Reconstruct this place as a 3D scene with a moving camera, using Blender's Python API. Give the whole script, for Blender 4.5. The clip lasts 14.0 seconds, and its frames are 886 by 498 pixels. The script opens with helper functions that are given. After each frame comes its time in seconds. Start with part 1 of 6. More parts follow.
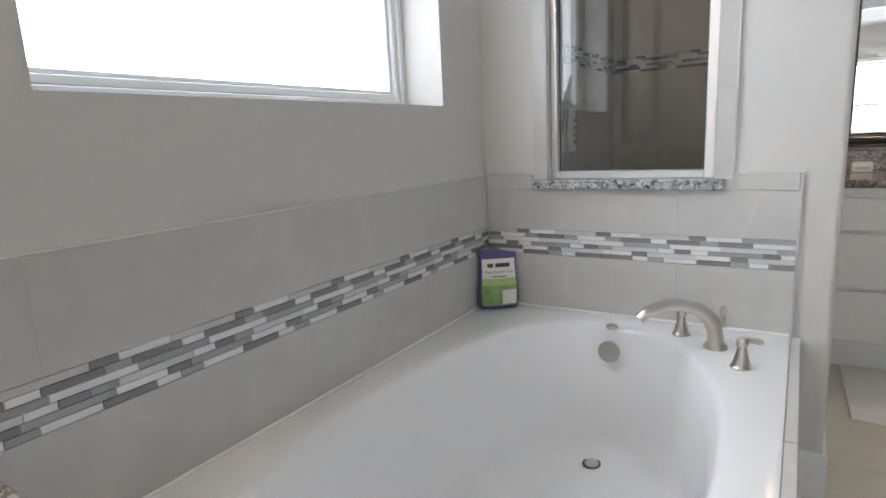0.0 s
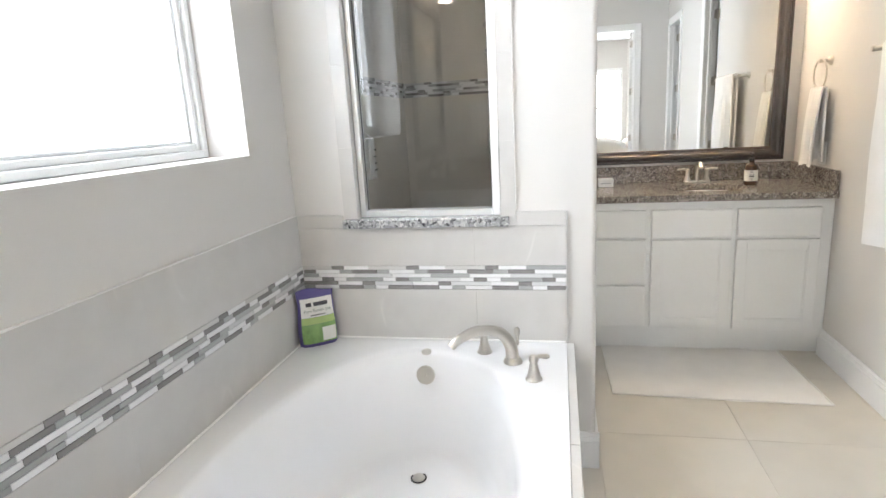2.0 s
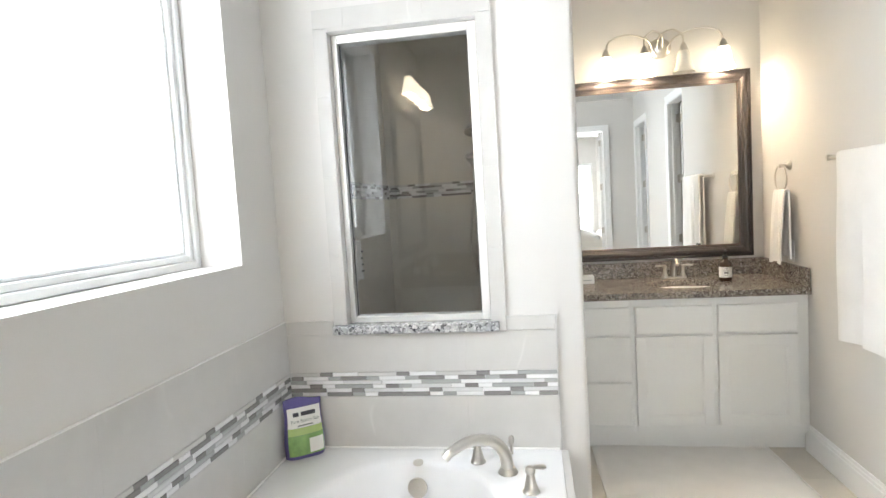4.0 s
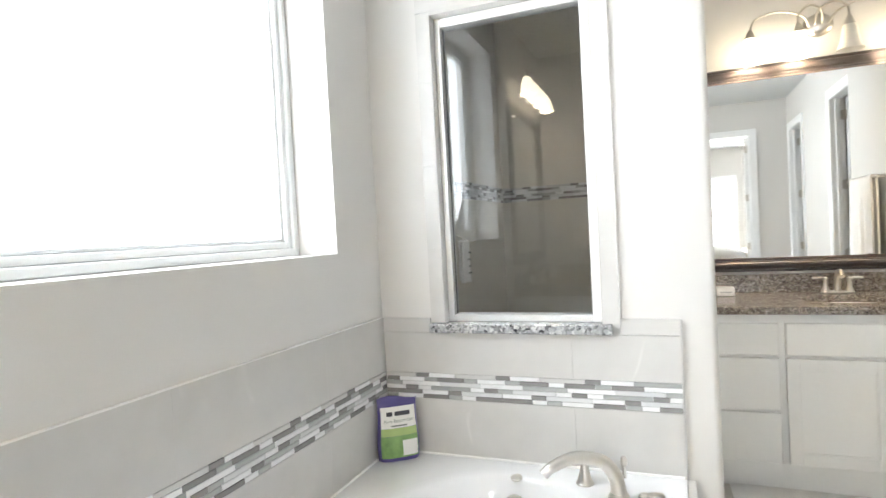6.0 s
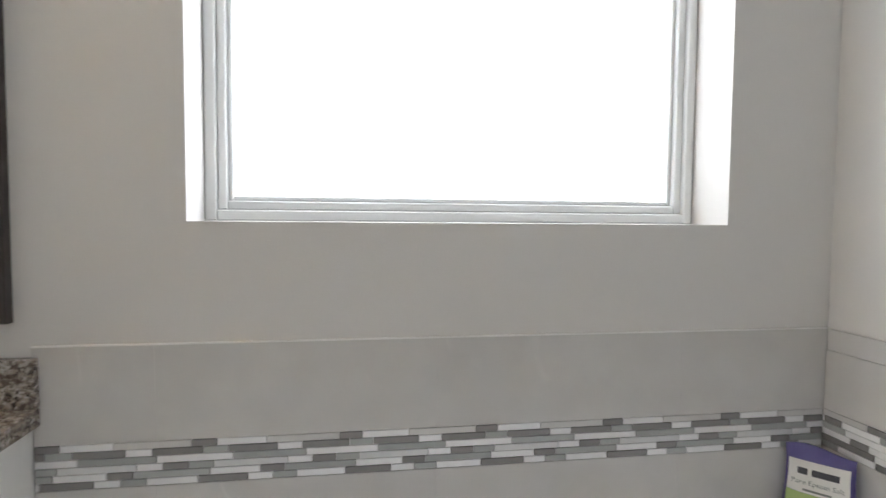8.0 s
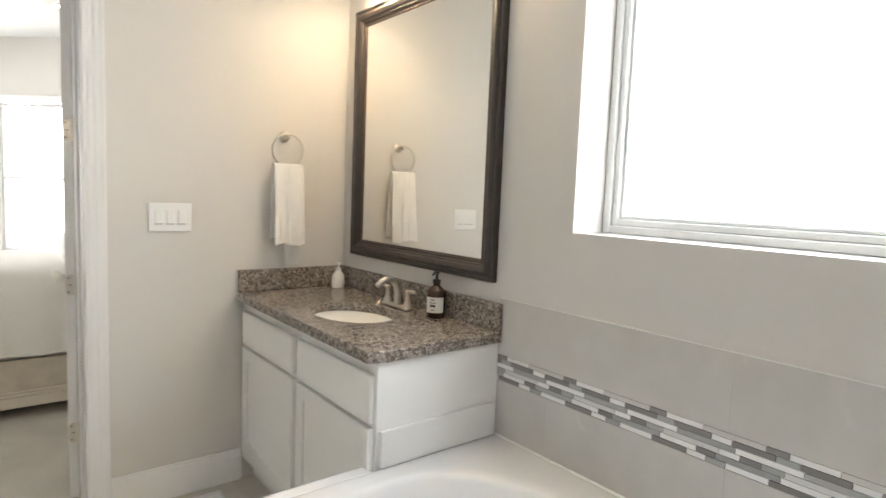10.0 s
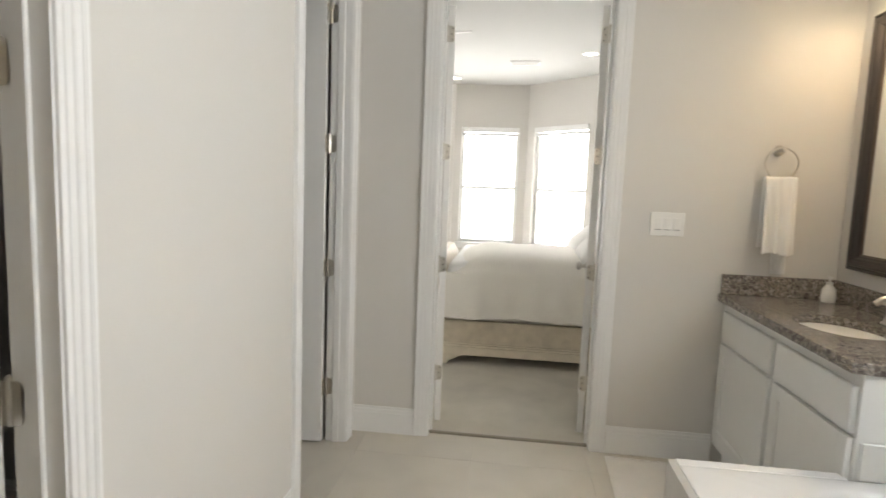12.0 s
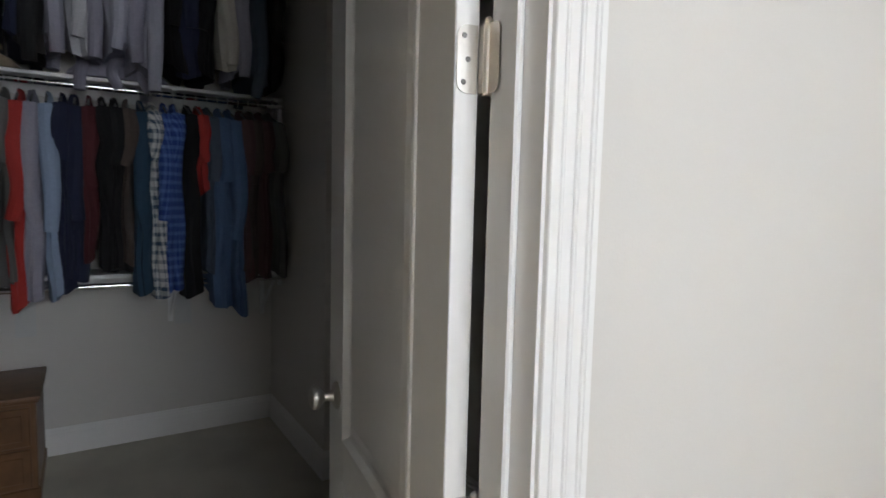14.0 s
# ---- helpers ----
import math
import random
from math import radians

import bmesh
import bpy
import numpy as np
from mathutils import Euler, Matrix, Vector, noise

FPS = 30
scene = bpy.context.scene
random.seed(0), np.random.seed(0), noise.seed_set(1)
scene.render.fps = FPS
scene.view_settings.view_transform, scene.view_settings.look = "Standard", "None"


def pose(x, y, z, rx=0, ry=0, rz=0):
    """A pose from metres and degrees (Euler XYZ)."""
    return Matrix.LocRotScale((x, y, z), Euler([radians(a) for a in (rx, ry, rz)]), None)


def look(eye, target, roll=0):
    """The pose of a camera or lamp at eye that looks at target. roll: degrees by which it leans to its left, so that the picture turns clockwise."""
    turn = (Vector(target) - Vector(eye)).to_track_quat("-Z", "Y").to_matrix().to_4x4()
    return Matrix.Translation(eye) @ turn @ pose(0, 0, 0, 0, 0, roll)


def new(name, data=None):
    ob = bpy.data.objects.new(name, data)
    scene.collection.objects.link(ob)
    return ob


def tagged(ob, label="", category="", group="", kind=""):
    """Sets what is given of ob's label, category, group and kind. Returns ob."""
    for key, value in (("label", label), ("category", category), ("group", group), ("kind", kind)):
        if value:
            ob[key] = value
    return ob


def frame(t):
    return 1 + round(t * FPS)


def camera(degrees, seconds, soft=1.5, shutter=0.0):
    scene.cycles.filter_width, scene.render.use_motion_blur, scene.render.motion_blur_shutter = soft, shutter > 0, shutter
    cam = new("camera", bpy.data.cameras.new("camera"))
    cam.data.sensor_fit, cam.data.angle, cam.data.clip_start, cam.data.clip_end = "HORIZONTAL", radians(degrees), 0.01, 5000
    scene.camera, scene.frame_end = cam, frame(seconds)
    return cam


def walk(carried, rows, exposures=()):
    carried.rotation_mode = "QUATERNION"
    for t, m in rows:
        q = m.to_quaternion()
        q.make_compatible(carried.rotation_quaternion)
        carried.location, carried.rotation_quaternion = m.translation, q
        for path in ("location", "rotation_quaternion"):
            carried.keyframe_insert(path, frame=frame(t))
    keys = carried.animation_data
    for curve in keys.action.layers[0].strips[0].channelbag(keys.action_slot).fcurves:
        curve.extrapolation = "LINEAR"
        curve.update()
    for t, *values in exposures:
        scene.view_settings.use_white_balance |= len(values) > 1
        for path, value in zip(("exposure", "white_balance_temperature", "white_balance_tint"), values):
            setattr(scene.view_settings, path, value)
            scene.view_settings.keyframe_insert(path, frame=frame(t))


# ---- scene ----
import itertools

cam = camera(75.8, 14.0, shutter=0.2)
PATH = [
    (0, (-2.003, -1.056, 1.189), (-0.346, -0.004, 0.808), -2.9),
    (0.5, (-2.028, -1.026, 1.193), (-0.276, -0.180, 0.724), -2.8),
    (1, (-2.056, -1.024, 1.257), (-0.221, -0.384, 0.784), -2.9),
    (1.5, (-2.067, -1.039, 1.337), (-0.19, -0.541, 0.859), -3.1),
    (2, (-2.087, -1.037, 1.386), (-0.18, -0.632, 0.939), -3.2),
    (2.5, (-2.103, -1.036, 1.424), (-0.167, -0.688, 1.06), -3.3),
    (3, (-2.115, -1.035, 1.454), (-0.15, -0.734, 1.23), -3.4),
    (3.2, (-2.118, -1.033, 1.462), (-0.146, -0.746, 1.285), -3.4),
    (5.3, (-2.033, -0.926, 1.404), (-0.076, -0.52, 1.326), -2.8),
    (5.5, (-2.01, -0.939, 1.388), (-0.069, -0.464, 1.316), -3.0),
    (6, (-1.935, -1.037, 1.345), (-0.078, -0.297, 1.293), -3.1),
    (6.5, (-1.831, -1.128, 1.304), (-0.183, 0.004, 1.254), -2.9),
    (7, (-1.691, -1.089, 1.259), (-0.349, 0.394, 1.22), -1.8),
    (7.5, (-1.436, -1.151, 1.266), (-0.546, 0.639, 1.191), -0.7),
    (8, (-1.199, -1.269, 1.309), (-0.886, 0.703, 1.201), 0.5),
    (8.5, (-1.074, -1.411, 1.302), (-1.318, 0.572, 1.213), 1.3),
    (10.8, (-0.104, -1.5, 1.436), (-1.962, -0.79, 1.225), 2.1),
    (11, (-0.074, -1.556, 1.421), (-1.973, -0.962, 1.216), 2.2),
    (11.5, (0.016, -1.555, 1.416), (-1.965, -1.381, 1.204), 2.1),
    (12, (0.034, -1.647, 1.413), (-1.94, -1.882, 1.194), 2.2),
    (12.5, (-0.034, -1.714, 1.409), (-1.91, -2.369, 1.18), 2.0),
    (13, (-0.166, -1.838, 1.423), (-1.876, -2.851, 1.195), 2.1),
    (13.5, (-0.317, -1.91, 1.418), (-1.738, -3.302, 1.211), 1.6),
    (14, (-0.476, -1.981, 1.425), (-1.538, -3.667, 1.251), 1.4),
]
EXPOSURES = [(0.0, -0.33, 6200, 14), (0.5, 0.08, 6220, 14), (1.0, 0.28, 6250, 14), (2.0, 0.47, 6300, 13), (3.0, 0.40, 6350, 12), (5.5, 0.65, 6350, 11), (6.0, 0.61, 6350, 11), (7.0, 0.37, 6350, 12), (7.6, 0.10, 6400, 14),
             (8.5, -0.21, 6450, 14), (10.8, 0.42, 6950, 12), (11.5, 0.08, 7050, 12), (12.0, -0.14, 6950, 12), (12.5, -0.11, 6800, 11), (13.0, -0.14, 6750, 12), (14.0, -0.06, 6450, 13)]
walk(cam, [(t, look(eye, target, roll)) for t, eye, target, roll in PATH], EXPOSURES)

# ---- world and lights ----
world = bpy.data.worlds.new("sky")
world.use_nodes = True
scene.world = world
wn = world.node_tree
sky = wn.nodes.new("ShaderNodeTexSky")
sky.sky_type, sky.sun_disc, sky.sun_elevation, sky.sun_rotation = "NISHITA", False, radians(55), radians(200)
wn.links.new(sky.outputs[0], wn.nodes["Background"].inputs[0])
wn.nodes["Background"].inputs[1].default_value = 0.12
sun = new("sun", bpy.data.lights.new("sun", "SUN"))
sun.data.energy, sun.data.angle, sun.data.color = 3.0, radians(0.5), (1, 0.95, 0.88)
sun.matrix_world = look((0, 0, 0), (-0.2, 0.55, -0.82))


def window_light(place, target, width, height, watts, colour):
    """Sky light that enters through a window's opening."""
    lamp = new("window_light", bpy.data.lights.new("window_light", "AREA"))
    lamp.data.shape, lamp.data.size, lamp.data.size_y = "RECTANGLE", width, height
    lamp.data.energy, lamp.data.color = watts, colour
    lamp.matrix_world = look(place, target)
    return lamp


def bulb_light(place, watts):
    lamp = new("bulb_light", bpy.data.lights.new("bulb_light", "POINT"))
    lamp.data.energy, lamp.data.color, lamp.data.shadow_soft_size = watts, (1.0, 0.84, 0.64), 0.03
    lamp.location = place
    return lamp


CEIL = 2.86
WEST, EAST, SOUTH = -3.04, 1.77, -2.496
SBACK = SOUTH - 0.099
SOUTH_E = -2.435
WX0, WX1, WZ0, WZ1 = -1.545, -0.292, 1.298, 2.50
window_light(((WX0 + WX1) / 2, 0.41, (WZ0 + WZ1) / 2 + 0.04), ((WX0 + WX1) / 2, -1, (WZ0 + WZ1) / 2 - 0.40), WX1 - WX0 + 1.50, WZ1 - WZ0 + 0.70, 135, (0.90, 0.96, 1.0))
BAY = -8.2

# ---- materials ----
MATS = {}


def material(name, colour, rough=0.5, metal=0.0, vary=0.06, grain=40.0, bump=0.0, blotch=1.5, per_piece=0.0, coat=0.0, detail=4.0):
    """Principled surface with a fine grain, wide soft blotches and a relief."""
    m = bpy.data.materials.new(name)
    m.use_nodes = True
    nt = m.node_tree
    p = nt.nodes["Principled BSDF"]
    p.inputs["Roughness"].default_value, p.inputs["Metallic"].default_value = rough, metal
    p.inputs["Coat Weight"].default_value = coat
    tc = nt.nodes.new("ShaderNodeTexCoord")
    fine, wide = nt.nodes.new("ShaderNodeTexNoise"), nt.nodes.new("ShaderNodeTexNoise")
    fine.inputs["Scale"].default_value, fine.inputs["Detail"].default_value = grain, detail
    wide.inputs["Scale"].default_value, wide.inputs["Detail"].default_value = blotch, 3
    for n in (fine, wide):
        nt.links.new(tc.outputs["Object"], n.inputs["Vector"])
    add = nt.nodes.new("ShaderNodeMath")
    add.operation = "ADD"
    nt.links.new(fine.outputs["Fac"], add.inputs[0])
    nt.links.new(wide.outputs["Fac"], add.inputs[1])
    last = add.outputs[0]
    if per_piece:
        info, mul, sm = nt.nodes.new("ShaderNodeObjectInfo"), nt.nodes.new("ShaderNodeMath"), nt.nodes.new("ShaderNodeMath")
        mul.operation, mul.inputs[1].default_value, sm.operation = "MULTIPLY_ADD", per_piece, "ADD"
        mul.inputs[2].default_value = -per_piece / 2
        nt.links.new(info.outputs["Random"], mul.inputs[0])
        nt.links.new(mul.outputs[0], sm.inputs[0])
        nt.links.new(last, sm.inputs[1])
        last = sm.outputs[0]
    ramp = nt.nodes.new("ShaderNodeMapRange")
    ramp.inputs["From Min"].default_value, ramp.inputs["From Max"].default_value = 0.55, 1.45
    ramp.inputs["To Min"].default_value, ramp.inputs["To Max"].default_value = 1 - vary, 1 + vary
    nt.links.new(last, ramp.inputs["Value"])
    mix = nt.nodes.new("ShaderNodeVectorMath")
    mix.operation = "SCALE"
    mix.inputs[0].default_value = colour
    nt.links.new(ramp.outputs[0], mix.inputs["Scale"])
    nt.links.new(mix.outputs[0], p.inputs["Base Color"])
    if bump:
        b = nt.nodes.new("ShaderNodeBump")
        b.inputs["Strength"].default_value, b.inputs["Distance"].default_value = bump, 0.002
        nt.links.new(fine.outputs["Fac"], b.inputs["Height"])
        nt.links.new(b.outputs[0], p.inputs["Normal"])
    MATS[name] = m
    return m


def speckled(name, colours, scale, rough):
    """Granite: cells of several minerals."""
    m = material(name, (1, 1, 1), rough)
    nt = m.node_tree
    p = nt.nodes["Principled BSDF"]
    tc = nt.nodes.new("ShaderNodeTexCoord")
    cells, noisy = nt.nodes.new("ShaderNodeTexVoronoi"), nt.nodes.new("ShaderNodeTexNoise")
    cells.inputs["Scale"].default_value = scale
    noisy.inputs["Scale"].default_value, noisy.inputs["Detail"].default_value = scale * 0.7, 6
    warp = nt.nodes.new("ShaderNodeMixRGB")
    warp.inputs[0].default_value = 0.03
    nt.links.new(tc.outputs["Object"], noisy.inputs["Vector"])
    nt.links.new(tc.outputs["Object"], warp.inputs[1])
    nt.links.new(noisy.outputs["Color"], warp.inputs[2])
    nt.links.new(warp.outputs[0], cells.inputs["Vector"])
    sep = nt.nodes.new("ShaderNodeSeparateColor")
    nt.links.new(cells.outputs["Color"], sep.inputs[0])
    ramp = nt.nodes.new("ShaderNodeValToRGB")
    ramp.color_ramp.interpolation = "LINEAR"
    while len(ramp.color_ramp.elements) < len(colours):
        ramp.color_ramp.elements.new(0.5)
    for i, c in enumerate(colours):
        ramp.color_ramp.elements[i].position = i / (len(colours) - 1)
        ramp.color_ramp.elements[i].color = (*c, 1)
    nt.links.new(sep.outputs[0], ramp.inputs[0])
    nt.links.new(ramp.outputs[0], p.inputs["Base Color"])
    return m


def glass(name, tint, rough=0.0, ior=1.45):
    m = bpy.data.materials.new(name)
    m.use_nodes = True
    p = m.node_tree.nodes["Principled BSDF"]
    p.inputs["Base Color"].default_value, p.inputs["Roughness"].default_value = (*tint, 1), rough
    p.inputs["Transmission Weight"].default_value, p.inputs["IOR"].default_value = 1.0, ior
    MATS[name] = m
    return m


def glowing(name, colour, strength):
    m = material(name, colour, 0.4)
    p = m.node_tree.nodes["Principled BSDF"]
    p.inputs["Emission Color"].default_value, p.inputs["Emission Strength"].default_value = (*colour, 1), strength
    return m


PAINT = material("wall_paint", (0.678, 0.659, 0.630), 0.85, vary=0.02, grain=220, bump=0.12, blotch=0.8)
CEILING = material("ceiling_paint", (0.64, 0.648, 0.640), 0.9, vary=0.02, grain=150, bump=0.15)
TRIM = material("trim_paint", (0.85, 0.85, 0.845), 0.35, vary=0.015, grain=60)
DOOR = material("door_paint", (0.86, 0.855, 0.84), 0.38, vary=0.02, grain=60)
CABINET = material("cabinet_paint", (0.84, 0.845, 0.83), 0.4, vary=0.015, grain=60)
TILE = material("wall_tile", (0.575, 0.560, 0.535), 0.32, vary=0.075, grain=9, blotch=3.0, per_piece=0.05, detail=8)


def add_veins(m, scale, width, gain):
    """Thin pale mineral veins that wander over a stone-look tile."""
    nt = m.node_tree
    p = nt.nodes["Principled BSDF"]
    base = p.inputs["Base Color"].links[0].from_socket
    tc, mp, wander, broken = nt.nodes.new("ShaderNodeTexCoord"), nt.nodes.new("ShaderNodeMapping"), nt.nodes.new("ShaderNodeTexNoise"), nt.nodes.new("ShaderNodeTexNoise")
    mp.inputs["Rotation"].default_value, mp.inputs["Scale"].default_value = (0.5, 0.6, 0.3), (1.0, 1.0, 0.45)
    wander.inputs["Scale"].default_value, wander.inputs["Detail"].default_value = scale, 2.5
    broken.inputs["Scale"].default_value, broken.inputs["Detail"].default_value = scale * 1.7, 3
    nt.links.new(tc.outputs["Object"], mp.inputs["Vector"])
    nt.links.new(mp.outputs[0], wander.inputs["Vector"])
    nt.links.new(tc.outputs["Object"], broken.inputs["Vector"])
    off, mag, line, some, both = (nt.nodes.new(k) for k in ("ShaderNodeMath", "ShaderNodeMath", "ShaderNodeMapRange", "ShaderNodeMapRange", "ShaderNodeMath"))
    off.operation, off.inputs[1].default_value, mag.operation, both.operation = "SUBTRACT", 0.5, "ABSOLUTE", "MULTIPLY"
    nt.links.new(wander.outputs["Fac"], off.inputs[0])
    nt.links.new(off.outputs[0], mag.inputs[0])
    nt.links.new(mag.outputs[0], line.inputs["Value"])
    line.inputs["From Min"].default_value, line.inputs["From Max"].default_value = 0.0, width
    line.inputs["To Min"].default_value, line.inputs["To Max"].default_value = 1.0, 0.0
    nt.links.new(broken.outputs["Fac"], some.inputs["Value"])
    some.inputs["From Min"].default_value, some.inputs["From Max"].default_value = 0.52, 0.64
    nt.links.new(line.outputs[0], both.inputs[0])
    nt.links.new(some.outputs[0], both.inputs[1])
    lift = nt.nodes.new("ShaderNodeMapRange")
    lift.inputs["To Min"].default_value, lift.inputs["To Max"].default_value = 1.0, gain
    nt.links.new(both.outputs[0], lift.inputs["Value"])
    mul = nt.nodes.new("ShaderNodeVectorMath")
    mul.operation = "SCALE"
    nt.links.new(base, mul.inputs[0])
    nt.links.new(lift.outputs[0], mul.inputs["Scale"])
    nt.links.new(mul.outputs[0], p.inputs["Base Color"])


add_veins(TILE, 2.6, 0.008, 1.10)
GROUT = material("grout", (0.80, 0.79, 0.77), 0.9, vary=0.05, grain=120)
FLOORGROUT = material("floor_grout", (0.61, 0.58, 0.52), 0.9, vary=0.05, grain=120)
FLOORTILE = material("floor_tile", (0.64, 0.605, 0.54), 0.38, vary=0.08, grain=5, blotch=1.6, per_piece=0.10, detail=8)
DARK_PIECE = material("dark_glass_mosaic", (0.255, 0.248, 0.240), 0.2, vary=0.10, grain=25, per_piece=0.5)
MID_PIECE = material("grey_stone_mosaic", (0.365, 0.370, 0.365), 0.3, vary=0.12, grain=30, per_piece=0.6)
PALE_PIECE = material("pale_marble_mosaic", (0.66, 0.665, 0.66), 0.18, vary=0.07, grain=30, per_piece=0.5)
THIN_PIECE = material("frosted_glass_mosaic", (0.615, 0.605, 0.585), 0.2, vary=0.05, grain=30, per_piece=0.4)
WHITE_PIECE = material("white_marble_mosaic", (0.83, 0.83, 0.825), 0.22, vary=0.07, grain=30, per_piece=0.4)
ACRYLIC = material("white_acrylic", (0.86, 0.86, 0.865), 0.12, vary=0.006, grain=20, coat=0.3)
NICKEL = material("brushed_nickel", (0.62, 0.59, 0.54), 0.28, 1.0, vary=0.05, grain=200)
SCREW = material("screw_steel", (0.16, 0.15, 0.14), 0.4, 1.0, vary=0.1)
ALU = material("satin_aluminium", (0.88, 0.88, 0.87), 0.42, 1.0, vary=0.02, grain=150)
CHROME = material("chrome", (0.8, 0.8, 0.8), 0.12, 1.0, vary=0.02)
GRANITE = speckled("granite", ((0.03, 0.028, 0.03), (0.19, 0.16, 0.14), (0.10, 0.08, 0.07), (0.40, 0.37, 0.33), (0.27, 0.22, 0.18), (0.52, 0.49, 0.46)), 150, 0.16)
SILLSTONE = speckled("sill_granite", ((0.03, 0.03, 0.035), (0.45, 0.45, 0.45), (0.12, 0.12, 0.125), (0.68, 0.68, 0.67), (0.22, 0.22, 0.23), (0.55, 0.55, 0.56)), 110, 0.2)
FRAME = material("dark_bronze_wood", (0.042, 0.034, 0.031), 0.38, vary=0.25, grain=60, blotch=6)
FRAME_BEAD = material("bronze_bead", (0.12, 0.09, 0.07), 0.35, 0.4, vary=0.2, grain=60)
MIRROR = material("mirror_silver", (0.93, 0.94, 0.93), 0.0, 1.0, vary=0.0)
VINYL = material("window_vinyl", (0.80, 0.81, 0.80), 0.35, vary=0.01)
TERRY = material("white_terry", (0.86, 0.85, 0.83), 0.95, vary=0.05, grain=300, bump=0.8, blotch=8)
CARPET = material("carpet", (0.62, 0.585, 0.51), 1.0, vary=0.22, grain=260, bump=0.9, blotch=3)
LINEN = material("ivory_coverlet", (0.86, 0.835, 0.77), 0.9, vary=0.04, grain=140, bump=0.5, blotch=4)
BEDWOOD = material("weathered_pale_wood", (0.60, 0.53, 0.42), 0.55, vary=0.18, grain=14, blotch=5)
PALEWOOD = material("pale_wood", (0.72, 0.65, 0.53), 0.5, vary=0.12, grain=14, blotch=5)
BROWNWOOD = material("brown_wood", (0.17, 0.085, 0.04), 0.4, vary=0.3, grain=18, blotch=6)
PLASTIC = material("white_plastic", (0.84, 0.84, 0.83), 0.3, vary=0.01)
AMBER = material("amber_bottle", (0.045, 0.022, 0.012), 0.12, vary=0.1)
BLACK = material("black_plastic", (0.015, 0.015, 0.016), 0.35, vary=0.1)
PAPER = material("paper_label", (0.80, 0.79, 0.75), 0.6, vary=0.03)
INK = material("dark_ink", (0.06, 0.06, 0.07), 0.6)
PORCELAIN = material("porcelain", (0.87, 0.86, 0.84), 0.08, vary=0.01, coat=0.3)
SHOWERTILE = material("shower_tile", (0.72, 0.68, 0.60), 0.35, vary=0.1, grain=6, blotch=2.5, per_piece=0.3, detail=8)
PURPLE = material("purple_film", (0.10, 0.085, 0.26), 0.28, vary=0.15, grain=30, bump=0.3)
GREEN = material("green_print", (0.22, 0.38, 0.13), 0.35, vary=0.3, grain=45, blotch=20)
LIME = material("lime_print", (0.42, 0.55, 0.20), 0.35, vary=0.1)
CLEAR = glass("window_glass", (1, 1, 1))
SMOKE = glass("shower_glass", (0.95, 0.965, 0.97), ior=1.62)
LIT = glowing("lit_shade", (1.0, 0.86, 0.62), 8.0)
UNLIT = material("frosted_shade", (0.85, 0.82, 0.75), 0.5)
CAN = glowing("can_light", (1.0, 0.97, 0.9), 12.0)

# ---- mesh helpers ----
ORIGIN = {}


def thing(name, base, label="", category="", group="", kind=""):
    """An Empty at a thing's base; its parts hang under it."""
    ob = new(name)
    ob.location = base
    ORIGIN[ob] = Vector(base)
    return tagged(ob, label, category, group, kind)


def finish(name, bm, mat, smooth):
    me = bpy.data.meshes.new(name)
    bm.to_mesh(me)
    bm.free()
    me.materials.append(mat)
    if smooth:
        me.shade_smooth()
        me.set_sharp_from_angle(angle=radians(35))
    return me


def part(name, bm, mat, parent, label="", smooth=True):
    """One mesh, given in world metres, under a thing or a part."""
    base = ORIGIN[parent]
    bm.transform(Matrix.Translation(-base))
    ob = new(name, finish(name, bm, mat, smooth))
    ob.parent = parent
    ORIGIN[ob] = base
    return tagged(ob, label)


def solid(name, bm, mat, label="", category="", kind="structure", group="", smooth=False):
    """One top-level mesh in world metres."""
    ob = new(name, finish(name, bm, mat, smooth))
    ORIGIN[ob] = Vector((0, 0, 0))
    return tagged(ob, label, category, group, kind)


def B():
    return bmesh.new()


def box(bm, x0, x1, y0, y1, z0, z1, bevel=0.0, segments=1):
    x0, x1, y0, y1, z0, z1 = min(x0, x1), max(x0, x1), min(y0, y1), max(y0, y1), min(z0, z1), max(z0, z1)
    m = Matrix.Translation(((x0 + x1) / 2, (y0 + y1) / 2, (z0 + z1) / 2)) @ Matrix.Diagonal((x1 - x0, y1 - y0, z1 - z0, 1))
    r = bmesh.ops.create_cube(bm, size=1, matrix=m)
    if bevel:
        edges = list({e for v in r["verts"] for e in v.link_edges})
        bmesh.ops.bevel(bm, geom=edges, offset=bevel, segments=segments, profile=0.5, affect="EDGES")
    return bm


def cbox(*a, **k):
    return box(B(), *a, **k)


def lathe(bm, profile, centre, axis=(0, 0, 1), steps=24, closed=True):
    """Turn (radius, height) pairs round an axis through centre."""
    q = Vector((0, 0, 1)).rotation_difference(Vector(axis)).to_matrix()
    rings = []
    for r, h in profile:
        rings.append([bm.verts.new(Vector(centre) + q @ Vector((r * math.cos(2 * math.pi * i / steps), r * math.sin(2 * math.pi * i / steps), h))) for i in range(steps)])
    for a, b in zip(rings, rings[1:]):
        for i in range(steps):
            bm.faces.new((a[i], a[(i + 1) % steps], b[(i + 1) % steps], b[i]))
    if closed:
        bm.faces.new(rings[0][::-1])
        bm.faces.new(rings[-1])
    bmesh.ops.recalc_face_normals(bm, faces=bm.faces)
    return bm


